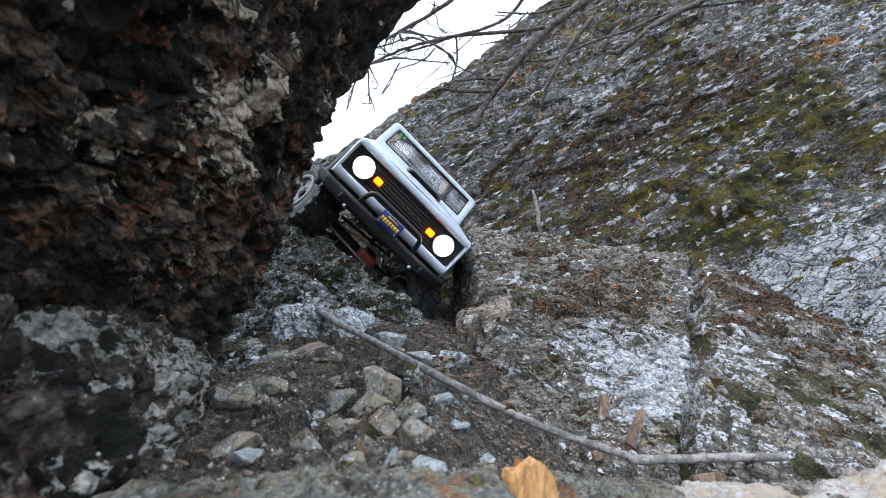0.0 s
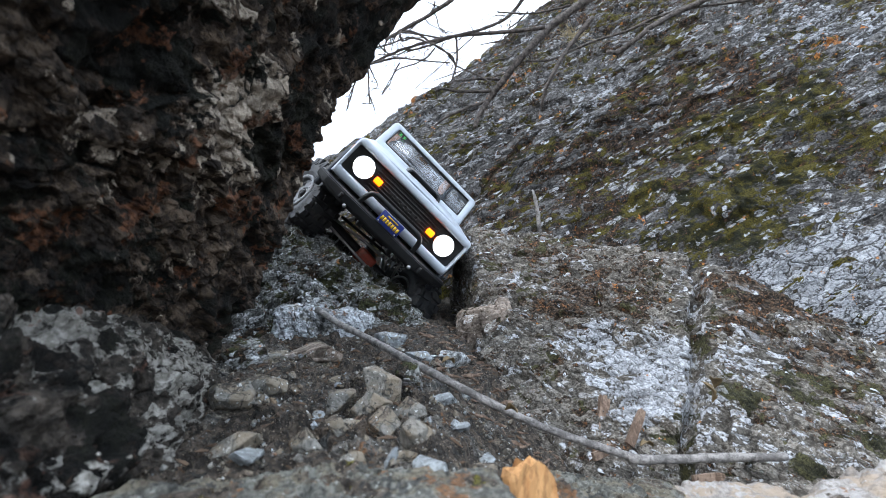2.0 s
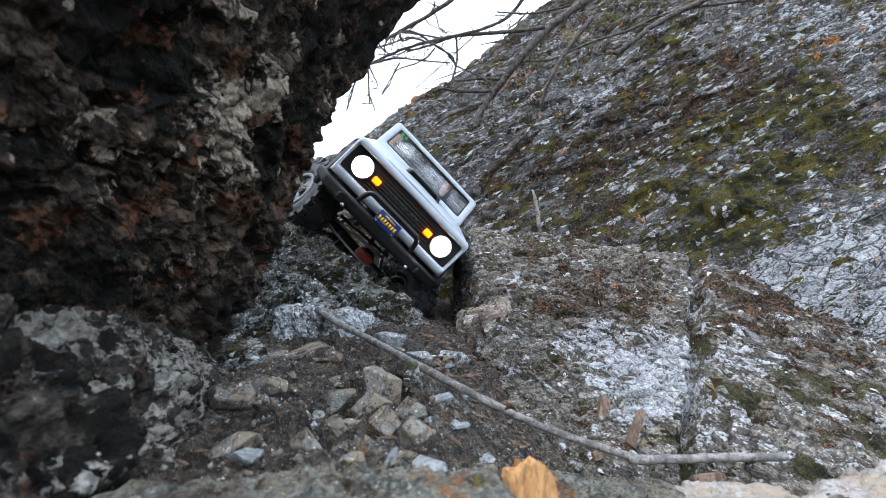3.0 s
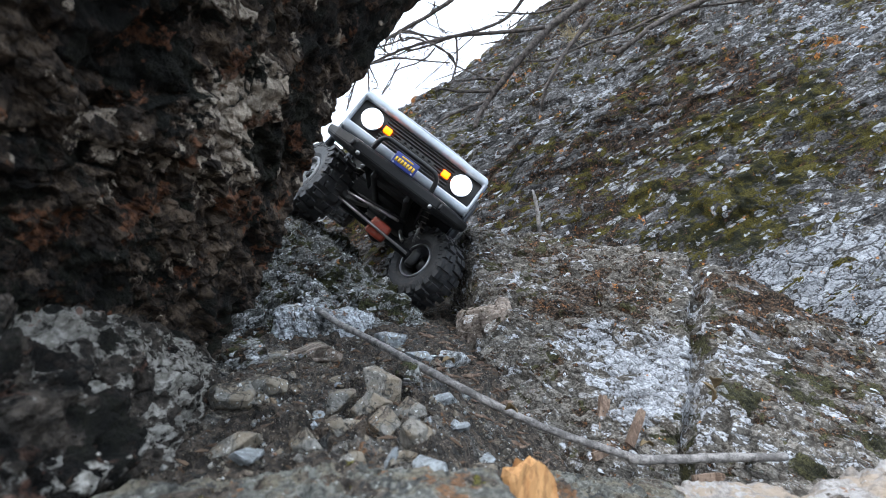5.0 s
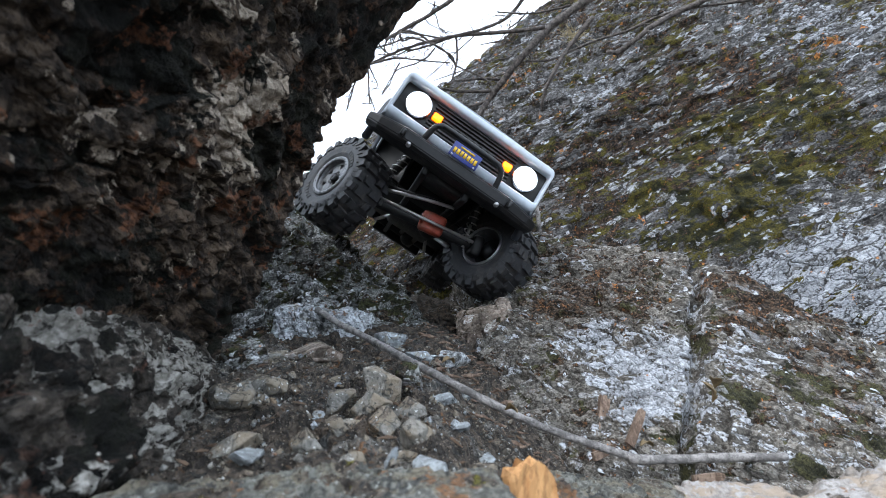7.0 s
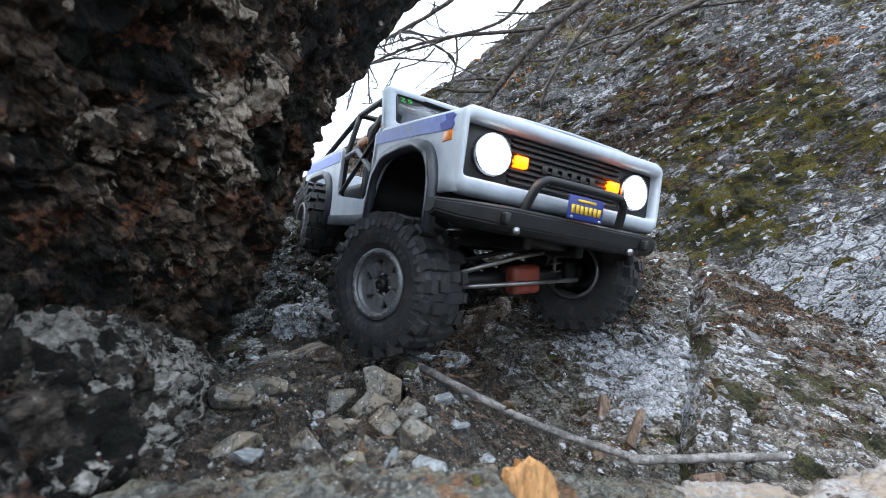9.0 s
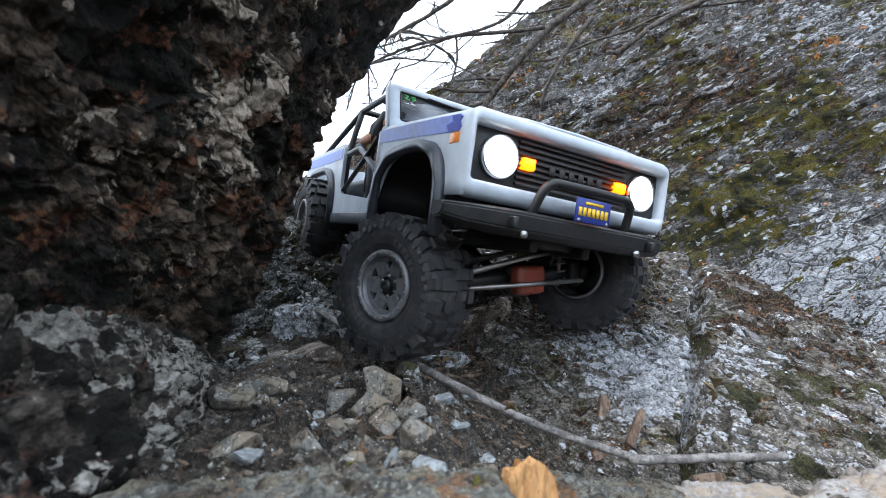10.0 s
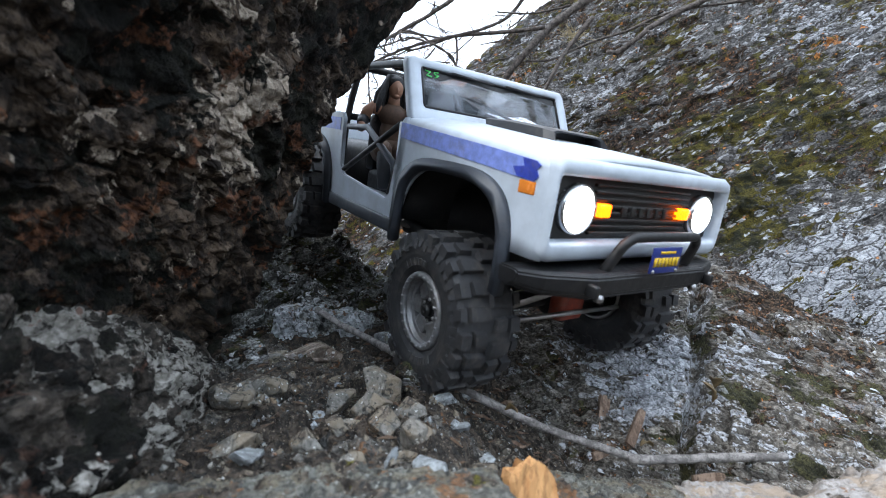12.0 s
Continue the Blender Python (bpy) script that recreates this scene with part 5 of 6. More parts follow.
for s, elbow, hand in ((-1, (-0.004, -0.0265, 0.036), (0.008, -0.0305, 0.0275)), (1, (0.012, 0.024, 0.034), (0.040, 0.014, 0.036))):
    blob(bm, 0.000, s * 0.0160, 0.0475, 0.0056, 0.0060, 0.0066, 0)
    limb(bm, [(0.0, s * 0.0165, 0.049), (elbow[0], elbow[1] * 0.9, 0.043), elbow], [0.0056, 0.0054, 0.0050], 0)
    e_, h_ = Vector(elbow), Vector(hand)
    limb(bm, [e_, e_.lerp(h_, 0.8), h_], [0.0050, 0.0038, 0.0034], 0)
    limb(bm, [e_.lerp(h_, 0.15), e_.lerp(h_, 0.75)], [0.0058, 0.0048], 3)
    blob(bm, hand[0] + 0.002, hand[1], hand[2] - 0.001, 0.0056, 0.0040, 0.0036, 0)
    limb(bm, [(0.004, s * 0.008, 0.006), (0.024, s * 0.011, 0.010), (0.040, s * 0.012, 0.006)], [0.0105, 0.0088, 0.0072], 2)
    limb(bm, [(0.038, s * 0.012, 0.007), (0.044, s * 0.012, -0.006), (0.050, s * 0.012, -0.024)], [0.0070, 0.0066, 0.0050], 3)
for f in bm.faces:
    f.smooth = True
doll = part("doll", bm, M_SKIN)
for m_ in (M_HAIR, M_TOP, M_CUFF):
    doll.data.materials.append(m_)
tagged(doll, "seated toy figure with long dark hair and brown top", "doll")

passenger = tagged(new("doll", doll.data), "second seated toy figure behind the windscreen", "doll")

# ---- loose things on the gully floor ----
rng = np.random.default_rng(7)


def ground_z(x, y):
    """Height of the soil at a place."""
    i, j = np.searchsorted(gy, y), np.searchsorted(gx, x)
    return float(gp[min(i, len(gy) - 1) * len(gx) + min(j, len(gx) - 1), 2])


def stone_bm(seed, sx, sy, sz, n=13, bevel=0.05):
    """An angular stone: the hull of scattered points, its edges slightly worn."""
    r = np.random.default_rng(seed)
    bm = bmesh.new()
    for _ in range(n):
        d = r.normal(size=3)
        d /= np.linalg.norm(d)
        d *= r.uniform(0.8, 1.05)
        bm.verts.new((d[0] * sx, d[1] * sy, d[2] * sz))
    got = bmesh.ops.convex_hull(bm, input=bm.verts[:])
    bmesh.ops.delete(bm, geom=[g for g in got["geom_interior"] if isinstance(g, bmesh.types.BMVert)], context="VERTS")
    if bevel:
        bmesh.ops.bevel(bm, geom=bm.edges[:], offset=bevel * min(sx, sy, sz), segments=1, affect="EDGES")
    bmesh.ops.recalc_face_normals(bm, faces=bm.faces[:])
    return bm


def stone(seed, x, y, sx, sy, sz, label, sink=0.35, turn=(0, 0, 0), material=None, lift=0.0):
    ob = part("stone", stone_bm(seed, sx, sy, sz, 14), material or M_STONE, smooth=False)
    ob.matrix_basis = pose(x, y, ground_z(x, y) + sz * (1 - 2 * sink) + lift, *turn)
    return tagged(ob, label, "stone", "stones on the gully floor")


M_STONE_TAN = rock_mat("tan_stone", (0.195, 0.182, 0.16), pale=0.14, dark=0.10, rust=0.25, dirt=0.14, contrast=0.45, size=0.6, shift=9.1, pale_col=(0.40, 0.385, 0.35), rust_col=(0.24, 0.16, 0.09), relief=0.4)
M_STONE_BLUE = rock_mat("bluish_stone", (0.25, 0.27, 0.28), pale=0.26, dark=0.12, rust=0.12, dirt=0.12, contrast=0.5, size=0.6, shift=4.4, pale_col=(0.50, 0.55, 0.60), relief=0.4)
M_WEDGE = rock_mat("white_crusted_rock", (0.30, 0.31, 0.31), pale=0.62, dark=0.16, rust=0.14, dirt=0.1, size=0.8, shift=2.9, pale_col=(0.54, 0.57, 0.60))
M_PINK = lichen_rock("pinkish_rock", ((0.20, 0.155, 0.125), (0.36, 0.30, 0.25)), ((0.40, 0.37, 0.34), (0.54, 0.52, 0.50)), ((0.03, 0.022, 0.016), (0.13, 0.09, 0.06), (0.2, 0.12, 0.07)), ((0.03, 0.03, 0.012), (0.09, 0.085, 0.04)), size=0.7, cover=1.8, green=1.5, white=1.5, chips=0.96, cracks=0.4, rust=3.0, bump=0.005)
NAMED = [
    (1, -0.101, 0.247, 0.017, 0.012, 0.007, "flat tan stone lying tilted in the soil", (8, -12, 20), M_STONE_TAN),
    (2, -0.013, 0.250, 0.0125, 0.011, 0.012, "blocky tan-grey stone in the rubble", (10, 14, 35), M_STONE_TAN),
    (3, -0.031, 0.266, 0.0115, 0.010, 0.009, "grey angular stone with a lichen patch", (0, 18, 70), None),
    (4, -0.049, 0.274, 0.011, 0.007, 0.0045, "flat orange-tan stone chip on soil", (4, 8, 10), M_STONE_TAN),
    (5, -0.066, 0.244, 0.010, 0.009, 0.010, "dull brown rounded stone in soil", (0, 0, 50), None),
    (6, -0.055, 0.256, 0.008, 0.007, 0.006, "small grey stone in the rubble", (12, 0, 15), None),
    (7, 0.001, 0.216, 0.020, 0.011, 0.0075, "pale bluish split stone slab", (18, 4, -12), M_STONE_BLUE),
    (8, -0.023, 0.226, 0.005, 0.006, 0.009, "small bluish standing stone chip", (0, 20, 0), M_STONE_BLUE),
    (9, -0.047, 0.312, 0.018, 0.013, 0.012, "upright tan and grey rock with rusty face", (0, 8, 15), M_STONE_TAN),
    (10, -0.018, 0.302, 0.014, 0.011, 0.009, "grey-green lichen-covered stone in the soil", (6, 0, 40), None),
    (11, 0.001, 0.318, 0.010, 0.007, 0.005, "flat pale stone chip on soil", (8, 0, 30), M_STONE_BLUE),
    (12, 0.010, 0.300, 0.008, 0.007, 0.004, "flat pale stone chip beside the stick", (-6, 10, 60), M_STONE_BLUE),
    (13, 0.022, 0.262, 0.010, 0.008, 0.007, "tan stone among dry litter", (0, 10, 10), None),
    (14, -0.095, 0.285, 0.011, 0.009, 0.006, "grey stone half buried in soil", (0, 0, 20), None),
    (15, -0.085, 0.222, 0.010, 0.008, 0.006, "bluish stone half buried in soil", (0, 0, 80), M_STONE_BLUE),
    (16, -0.120, 0.330, 0.018, 0.014, 0.010, "broad brown stone half buried in soil", (6, 8, 0), None),
    (17, -0.150, 0.432, 0.016, 0.012, 0.012, "pale grey stone on the bank", (0, 0, 30), None),
    (18, -0.118, 0.452, 0.022, 0.014, 0.012, "brown stone with a pale lichen cap", (0, 10, 10), None),
    (19, -0.020, 0.430, 0.020, 0.014, 0.008, "pale lichen-covered stone under the stick", (0, 12, 20), M_STONE_BLUE),
    (20, 0.016, 0.405, 0.014, 0.010, 0.006, "pale lichen-covered stone under the stick", (0, 6, 40), M_STONE_BLUE),
    (22, -0.068, 0.318, 0.016, 0.012, 0.010, "low grey crumbly rock in the soil", (0, -10, 25), None),
    (23, -0.0400, 0.330, 0.017, 0.013, 0.022, "upright grey rock with an orange-tan split face", (6, -10, 25), M_STONE_TAN),
    (24, -0.022, 0.345, 0.017, 0.013, 0.014, "grey-green lichen-covered rock under the stick", (0, 12, -20), M_LEDGE),
    (25, -0.118, 0.420, 0.036, 0.022, 0.010, "broad tan-grey rock half buried in dark soil", (4, 8, 10), M_PINK),
    (26, -0.168, 0.405, 0.026, 0.018, 0.016, "grey rock half buried at the boulder's foot", (0, -6, 30), M_LEDGE),
    (27, -0.128, 0.300, 0.020, 0.014, 0.012, "brown rock with a pale broken edge", (10, 12, -15), None),
    (28, 0.004, 0.440, 0.030, 0.018, 0.012, "white-crusted flat rock under the stick", (6, 10, -12), M_WEDGE),
    (29, 0.030, 0.246, 0.013, 0.010, 0.008, "tan broken stone beside the stick", (10, 0, 60), M_STONE_TAN),
    (30, 0.017, 0.236, 0.011, 0.009, 0.009, "angular grey stone in the rubble", (0, 14, 15), None),
    (31, -0.040, 0.222, 0.009, 0.007, 0.007, "small tan stone in the rubble", (0, 0, 65), M_STONE_TAN),
    (21, -0.050, 0.470, 0.026, 0.016, 0.014, "white-crusted stone at the foot of the ledge", (8, 0, 12), M_STONE_BLUE)]
for seed, x, y, sx, sy, sz, label, turn, material in NAMED:
    stone(seed, x, y, sx, sy, sz, label, 0.32, turn, material)

# many middling stones, a few shapes shared
meshes = []
for k in range(30):
    r = 0.0020 + 0.0058 * (k / 29) ** 2.4
    bm = stone_bm(100 + k, r, r * rng.uniform(0.65, 1.0), r * rng.uniform(0.4, 0.8), 12, 0.06)
    me = bpy.data.meshes.new("stone")
    bm.to_mesh(me)
    bm.free()
    me.materials.append((M_STONE, M_STONE, M_STONE_TAN, M_STONE, M_STONE, M_STONE, M_STONE_BLUE)[k % 7])
    meshes.append((me, r))
for k in range(190):
    x, y = rng.uniform(-0.15, 0.09), 0.16 + 0.30 * rng.random() ** 1.5
    if (x > 0.02 and y > 0.34) or (x < -0.09 and y < 0.27):
        continue
    me, r = meshes[int(rng.integers(30))]
    ob = new("stone", me)
    ob.matrix_basis = pose(x, y, ground_z(x, y) + r * 0.2, *(rng.normal(size=2) * 25), rng.uniform(0, 360))
    tagged(ob, "small angular stone lying in the rubble", "stone", "stones on the gully floor")


def scatter(name, count, area, lo, hi, seed, material, label, flat=0.6, power=2.0):
    """Uncountable crumbs of rock as one mesh."""
    r = np.random.default_rng(seed)
    base = np.array([(1, 0, 0), (-1, 0, 0), (0, 1, 0), (0, -1, 0), (0, 0, 1), (0, 0, -1)], float)
    tri = np.array([(0, 2, 4), (2, 1, 4), (1, 3, 4), (3, 0, 4), (2, 0, 5), (1, 2, 5), (3, 1, 5), (0, 3, 5)])
    V, F = [], []
    for k in range(count):
        x, y = r.uniform(area[0], area[1]), r.uniform(area[2], area[3])
        s = lo + (hi - lo) * r.random() ** power
        rot = np.array(Euler(r.uniform(0, 6.28, 3)).to_matrix())
        v = (base * r.uniform(0.55, 1.1, (6, 1)) * (1, r.uniform(0.6, 1), flat)) @ rot.T * s
        V.append(v + (x, y, ground_z(x, y) + s * 0.2))
        F.append(tri + 6 * k)
    ob = from_arrays(name, np.concatenate(V), np.concatenate(F), material, smooth=False)
    return tagged(ob, label, name, kind="stuff")


scatter("gravel", 3000, (-0.17, 0.12, 0.12, 0.50), 0.0007, 0.0036, 5, M_STONE, "grey and tan rock crumbs strewn over the soil", power=2.4)
scatter("gravel", 500, (-0.13, 0.06, 0.15, 0.42), 0.0008, 0.0034, 15, M_STONE_BLUE, "pale bluish rock crumbs strewn over the soil", power=2.4)


# ---- broad flat stones in the foreground ----
def flat_stone(name, centre, half, seed, material, label, tilt=(0, 0, 0)):
    a, b, c = half
    p, f = rock_shape((0, 0, 0), (0.01, -0.55, 0.85), [((a, 0, 0), (a, 1, 0.05), (a - 0.003, 0, 1)), ((-a, 0, 0), (-a, 1, -0.1), (-a + 0.003, 0, 1)),
        ((0, -b, 0), (1, -b, 0), (0, -b + 0.3, 1)), ((0, b, 0), (1, b + 0.2, 0), (0, b, 1)), ((0, 0, c), (1, 0.02, c + 0.05), (0, 1, c + 0.06)), level(-c)],
        (0.05 * c + 0.002, 0.05, 0.0030, 0.022, 0.0010, 0.006), 130, 200, soft=9, dense=1.3, seed=seed)
    ob = from_arrays(name, p, f, material)
    ob.matrix_basis = pose(*centre, *tilt)
    return tagged(ob, label, "stone", "flat stones at the gully mouth")


M_FLAT = rock_mat("flat_stone_rock", (0.13, 0.13, 0.115), pale=0.26, dark=0.26, rust=0.22, moss=0.22, dirt=0.34, size=0.5, shift=7.7, pale_col=(0.33, 0.34, 0.315), relief=0.7, contrast=0.8, crisp=0.6)
M_FLAT_PALE = rock_mat("pale_flat_stone_rock", (0.27, 0.245, 0.225), pale=0.34, dark=0.07, rust=0.10, dirt=0.06, size=0.6, shift=1.2, pale_col=(0.36, 0.34, 0.325), relief=0.4, contrast=0.35, crisp=0.15)
flat_stone("stone", (0.082, 0.275, 0.000), (0.046, 0.040, 0.028), 70, M_FLAT, "broad flat grey-green stone at the gully mouth", (-6, 8, -14))
flat_stone("stone", (0.152, 0.285, -0.014), (0.058, 0.028, 0.034), 71, M_FLAT_PALE, "broad pale grey flat stone beside the stick", (-4, 2, 4))
flat_stone("stone", (0.262, 0.272, -0.004), (0.066, 0.036, 0.036), 72, M_FLAT_PALE, "smooth pale pinkish flat stone", (-2, -6, 8))
flat_stone("stone", (-0.050, 0.186, 0.036), (0.075, 0.020, 0.016), 73, M_FLAT, "long low grey-green stone in the soil", (-4, 3, 2))


def rock_piece(name, parent, centre, half, seed, material, tilt, label):
    ob = flat_stone(name, centre, half, seed, material, label, tilt)
    for key in ("category", "group"):
        del ob[key]
    ob.parent = parent
    return ob


rock_piece("rock_wedge", ledge, (-0.128, 0.516, 0.124), (0.050, 0.020, 0.019), 74, M_WEDGE, (16, 6, 14), "white-crusted wedge of rock")
rock_piece("rock_step", ledge, (-0.075, 0.560, 0.130), (0.030, 0.026, 0.040), 75, M_LEDGE, (8, 16, 20), "grey rock step")
rock_piece("rock_block", ridge, (0.050, 0.545, 0.112), (0.030, 0.022, 0.034), 76, M_PINK, (20, -8, -10), "pinkish-tan block of rock")
rock_piece("rock_block", ridge, (0.345, 0.470, 0.080), (0.050, 0.030, 0.046), 77, M_RIDGE, (24, 18, 10), "brown dusty block of rock")

# ---- wood ----
def wood_mat(name, a, b, scale=(1, 1, 1), bark=False):
    m, n, l, bs = node_mat(name)
    tc = n.new("ShaderNodeTexCoord")
    mp = n.new("ShaderNodeMapping")
    mp.inputs["Scale"].default_value = scale
    l.new(tc.outputs["Object"], mp.inputs["Vector"])
    g = tex(n, l, "noise", 130, 6, 0.7, mp.outputs["Vector"])
    h = tex(n, l, "noise", 420, 4, 0.7, mp.outputs["Vector"])
    c = mix(n, l, ramp(n, l, g, 0.40, 0.60), a, b)
    c = mix(n, l, math_node(n, l, "MULTIPLY", ramp(n, l, h, 0.52, 0.62), 0.5), c, tuple(x * 0.4 for x in a))
    l.new(c, bs.inputs["Base Color"])
    bs.inputs["Roughness"].default_value = 0.8
    bp = n.new("ShaderNodeBump")
    bp.inputs["Distance"].default_value = 0.003
    bp.inputs["Strength"].default_value = 0.8
    l.new(math_node(n, l, "ADD", g, math_node(n, l, "MULTIPLY", h, 0.4)), bp.inputs["Height"])
    l.new(bp.outputs[0], bs.inputs["Normal"])
    return m


M_STICK = wood_mat("grey_weathered_wood", (0.13, 0.12, 0.115), (0.31, 0.29, 0.275))
M_BARK = wood_mat("branch_bark", (0.040, 0.031, 0.027), (0.125, 0.105, 0.092))
M_FRESH = wood_mat("fresh_orange_wood", (0.40, 0.185, 0.065), (0.56, 0.305, 0.125), (1, 1, 0.25))
M_SPLINTER = wood_mat("brown_splinter_wood", (0.12, 0.075, 0.05), (0.27, 0.19, 0.14), (1, 1, 0.3))
M_LEAF = plain("dry_leaf", (0.15, 0.105, 0.05), 0.7, vary=0.4, scale=200)
M_LITTER = plain("dry_litter", (0.11, 0.072, 0.048), 0.85, vary=0.55, scale=90)


def knobbly(path, r0, r1, n=7, seed=0, wob=0.12):
    """A wooden stick along a path, tapering and slightly crooked."""
    p = smooth_path(path, n)
    r = np.random.default_rng(seed)
    radii = [(r0 + (r1 - r0) * k / (len(p) - 1)) * (1 + wob * r.normal()) for k in range(len(p))]
    p = [q + Vector(r.normal(size=3)) * r0 * wob for q in p]
    return sweep(p, 0, 12, radii=radii)


stick = part("stick", knobbly([(-0.131, 0.498, 0.141), (-0.100, 0.474, 0.124), (-0.072, 0.446, 0.112), (-0.036, 0.394, 0.096), (0.006, 0.350, 0.077), (0.050, 0.345, 0.056), (0.090, 0.352, 0.040), (0.136, 0.352, 0.026)], 0.0033, 0.0026, 7, 3, 0.05), M_STICK)
tagged(stick, "long grey weathered stick lying across the gully", "stick")
stick2 = part("stick", knobbly([(0.128, 0.350, 0.026), (0.160, 0.352, 0.026), (0.200, 0.352, 0.027), (0.236, 0.350, 0.028)], 0.0033, 0.0028, 6, 4, 0.06), M_STICK)
tagged(stick2, "shorter grey weathered stick at the foot of the ridge", "stick")
thin = part("stick", knobbly([(0.137, 0.655, 0.265), (0.134, 0.650, 0.300), (0.128, 0.648, 0.325)], 0.0034, 0.0016, 6, 5), M_STICK)
tagged(thin, "bleached broken stick standing on the ridge", "stick")


def splinter(path, w, t, seed, material, label, name="wood_splinter", crown=0.6):
    """A split piece of wood with a ragged end."""
    r = np.random.default_rng(seed)
    bm = bmesh.new()
    p = [Vector(q) for q in path]
    d = (p[-1] - p[0]).normalized()
    side = d.cross(Vector((0.2, -1, 0.1))).normalized()
    nrm = side.cross(d)
    rows = []
    n = 7
    for i in range(9):
        c = p[0].lerp(p[-1], i / 8)
        ring = []
        for k in range(n):
            u = k / (n - 1) * 2 - 1
            top = d * (crown * w * (0.35 * r.normal() - 0.9 * u * u) if i == 8 else 0)
            wide = w * (1 - 0.25 * (i / 8) ** 3)
            ring.append((c + side * u * wide + nrm * t * (0.5 + 0.06 * r.normal()) + top, c + side * u * wide - nrm * t * 0.5 + top))
        rows.append([bm.verts.new(a) for a, b in ring] + [bm.verts.new(b) for a, b in reversed(ring)])
    m = len(rows[0])
    for a, b in zip(rows, rows[1:]):
        for k in range(m):
            bm.faces.new((a[k], a[(k + 1) % m], b[(k + 1) % m], b[k]))
    bm.faces.new(rows[0][::-1])
    bm.faces.new(rows[-1])
    bmesh.ops.recalc_face_normals(bm, faces=bm.faces[:])
    return tagged(part(name, bm, material, smooth=False), label, "wood")


splinter([(0.036, 0.212, -0.004), (0.035, 0.212, 0.056)], 0.0120, 0.010, 1, M_FRESH, "bright orange freshly split wood chunk", "wood_chunk")
splinter([(0.128, 0.402, 0.030), (0.136, 0.418, 0.062)], 0.0052, 0.004, 2, M_SPLINTER, "brown split piece of wood leaning on the ridge")
splinter([(0.140, 0.380, 0.030), (0.158, 0.394, 0.054)], 0.0036, 0.003, 3, M_SPLINTER, "brown split piece of wood leaning on the ridge")
splinter([(0.112, 0.378, 0.022), (0.142, 0.392, 0.030)], 0.0030, 0.003, 4, M_SPLINTER, "brown split piece of wood on the soil")
splinter([(0.165, 0.338, 0.016), (0.186, 0.340, 0.018)], 0.0030, 0.003, 5, M_SPLINTER, "dark brown wood scrap beneath the stick")


def litter(name, count, area, lo, hi, seed, material, label, wide=0.12):
    """Needles, leaf scraps and twig bits as one mesh."""
    r = np.random.default_rng(seed)
    V, F = [], []
    for k in range(count):
        x, y = r.uniform(area[0], area[1]), r.uniform(area[2], area[3])
        s = r.uniform(lo, hi)
        a = r.uniform(0, 6.28)
        w = s * wide * r.uniform(0.5, 1.5)
        d = np.array((math.cos(a), math.sin(a), r.normal() * 0.25)) * s
        e = np.array((-math.sin(a), math.cos(a), r.normal() * 0.3)) * w
        c = np.array((x, y, ground_z(x, y) + 0.0012))
        up = np.array((0, 0, w * 0.7 + 0.0003))
        V.append(np.stack([c - d - e, c + d - e * 0.4, c + d + e * 0.4, c - d + e, c + up * 1.6, c - up]))
        F.append(np.array([(0, 1, 4), (1, 2, 4), (2, 3, 4), (3, 0, 4), (1, 0, 5), (2, 1, 5), (3, 2, 5), (0, 3, 5)]) + 6 * k)
    return tagged(from_arrays(name, np.concatenate(V), np.concatenate(F), material, smooth=False), label, "litter", kind="stuff")


litter("leaf_litter", 750, (-0.16, 0.14, 0.20, 0.62), 0.0015, 0.006, 21, M_LITTER, "brown needles and leaf scraps on the soil")
litter("leaf_litter", 260, (-0.02, 0.13, 0.36, 0.58), 0.003, 0.011, 22, M_SPLINTER, "dry twig bits and leaf scraps in the hollow", 0.16)


def curled_leaf(x, y, z, size, turn, seed, label):
    r = np.random.default_rng(seed)
    bm = bmesh.new()
    rows = []
    for i in range(9):
        t = i / 8
        w = math.sin(math.pi * min(1, t * 0.94 + 0.04)) * 0.34
        rows.append([bm.verts.new((t - 0.5, u * w, 0.28 * abs(u) * w * 2 + 0.22 * math.sin(t * 2.8) + 0.03 * r.normal())) for u in (-1, -0.5, 0, 0.5, 1)])
    for a, b in zip(rows, rows[1:]):
        for k in range(4):
            bm.faces.new((a[k], a[k + 1], b[k + 1], b[k]))
    ob = part("dry_leaf", bm, M_LEAF)
    sol = ob.modifiers.new("thick", "SOLIDIFY")
    sol.thickness = 0.02
    ob.matrix_basis = pose(x, y, z, *turn) @ Matrix.Diagonal((size, size, size, 1))
    return tagged(ob, label, "leaf")


curled_leaf(0.203, 0.382, 0.068, 0.017, (40, 70, 10), 1, "curled yellow-brown dry leaf caught in the crack")
curled_leaf(0.212, 0.386, 0.074, 0.014, (20, 40, 60), 2, "curled yellow-brown dry leaf caught in the crack")
curled_leaf(0.004, 0.378, 0.090, 0.012, (10, 10, 40), 3, "small pale dry leaf on the soil")
curled_leaf(0.150, 0.372, 0.030, 0.012, (0, 10, 20), 4, "brown dry leaf under the stick")
curled_leaf(0.045, 0.330, 0.060, 0.011, (30, 0, 130), 5, "brown dry leaf beside the stick")

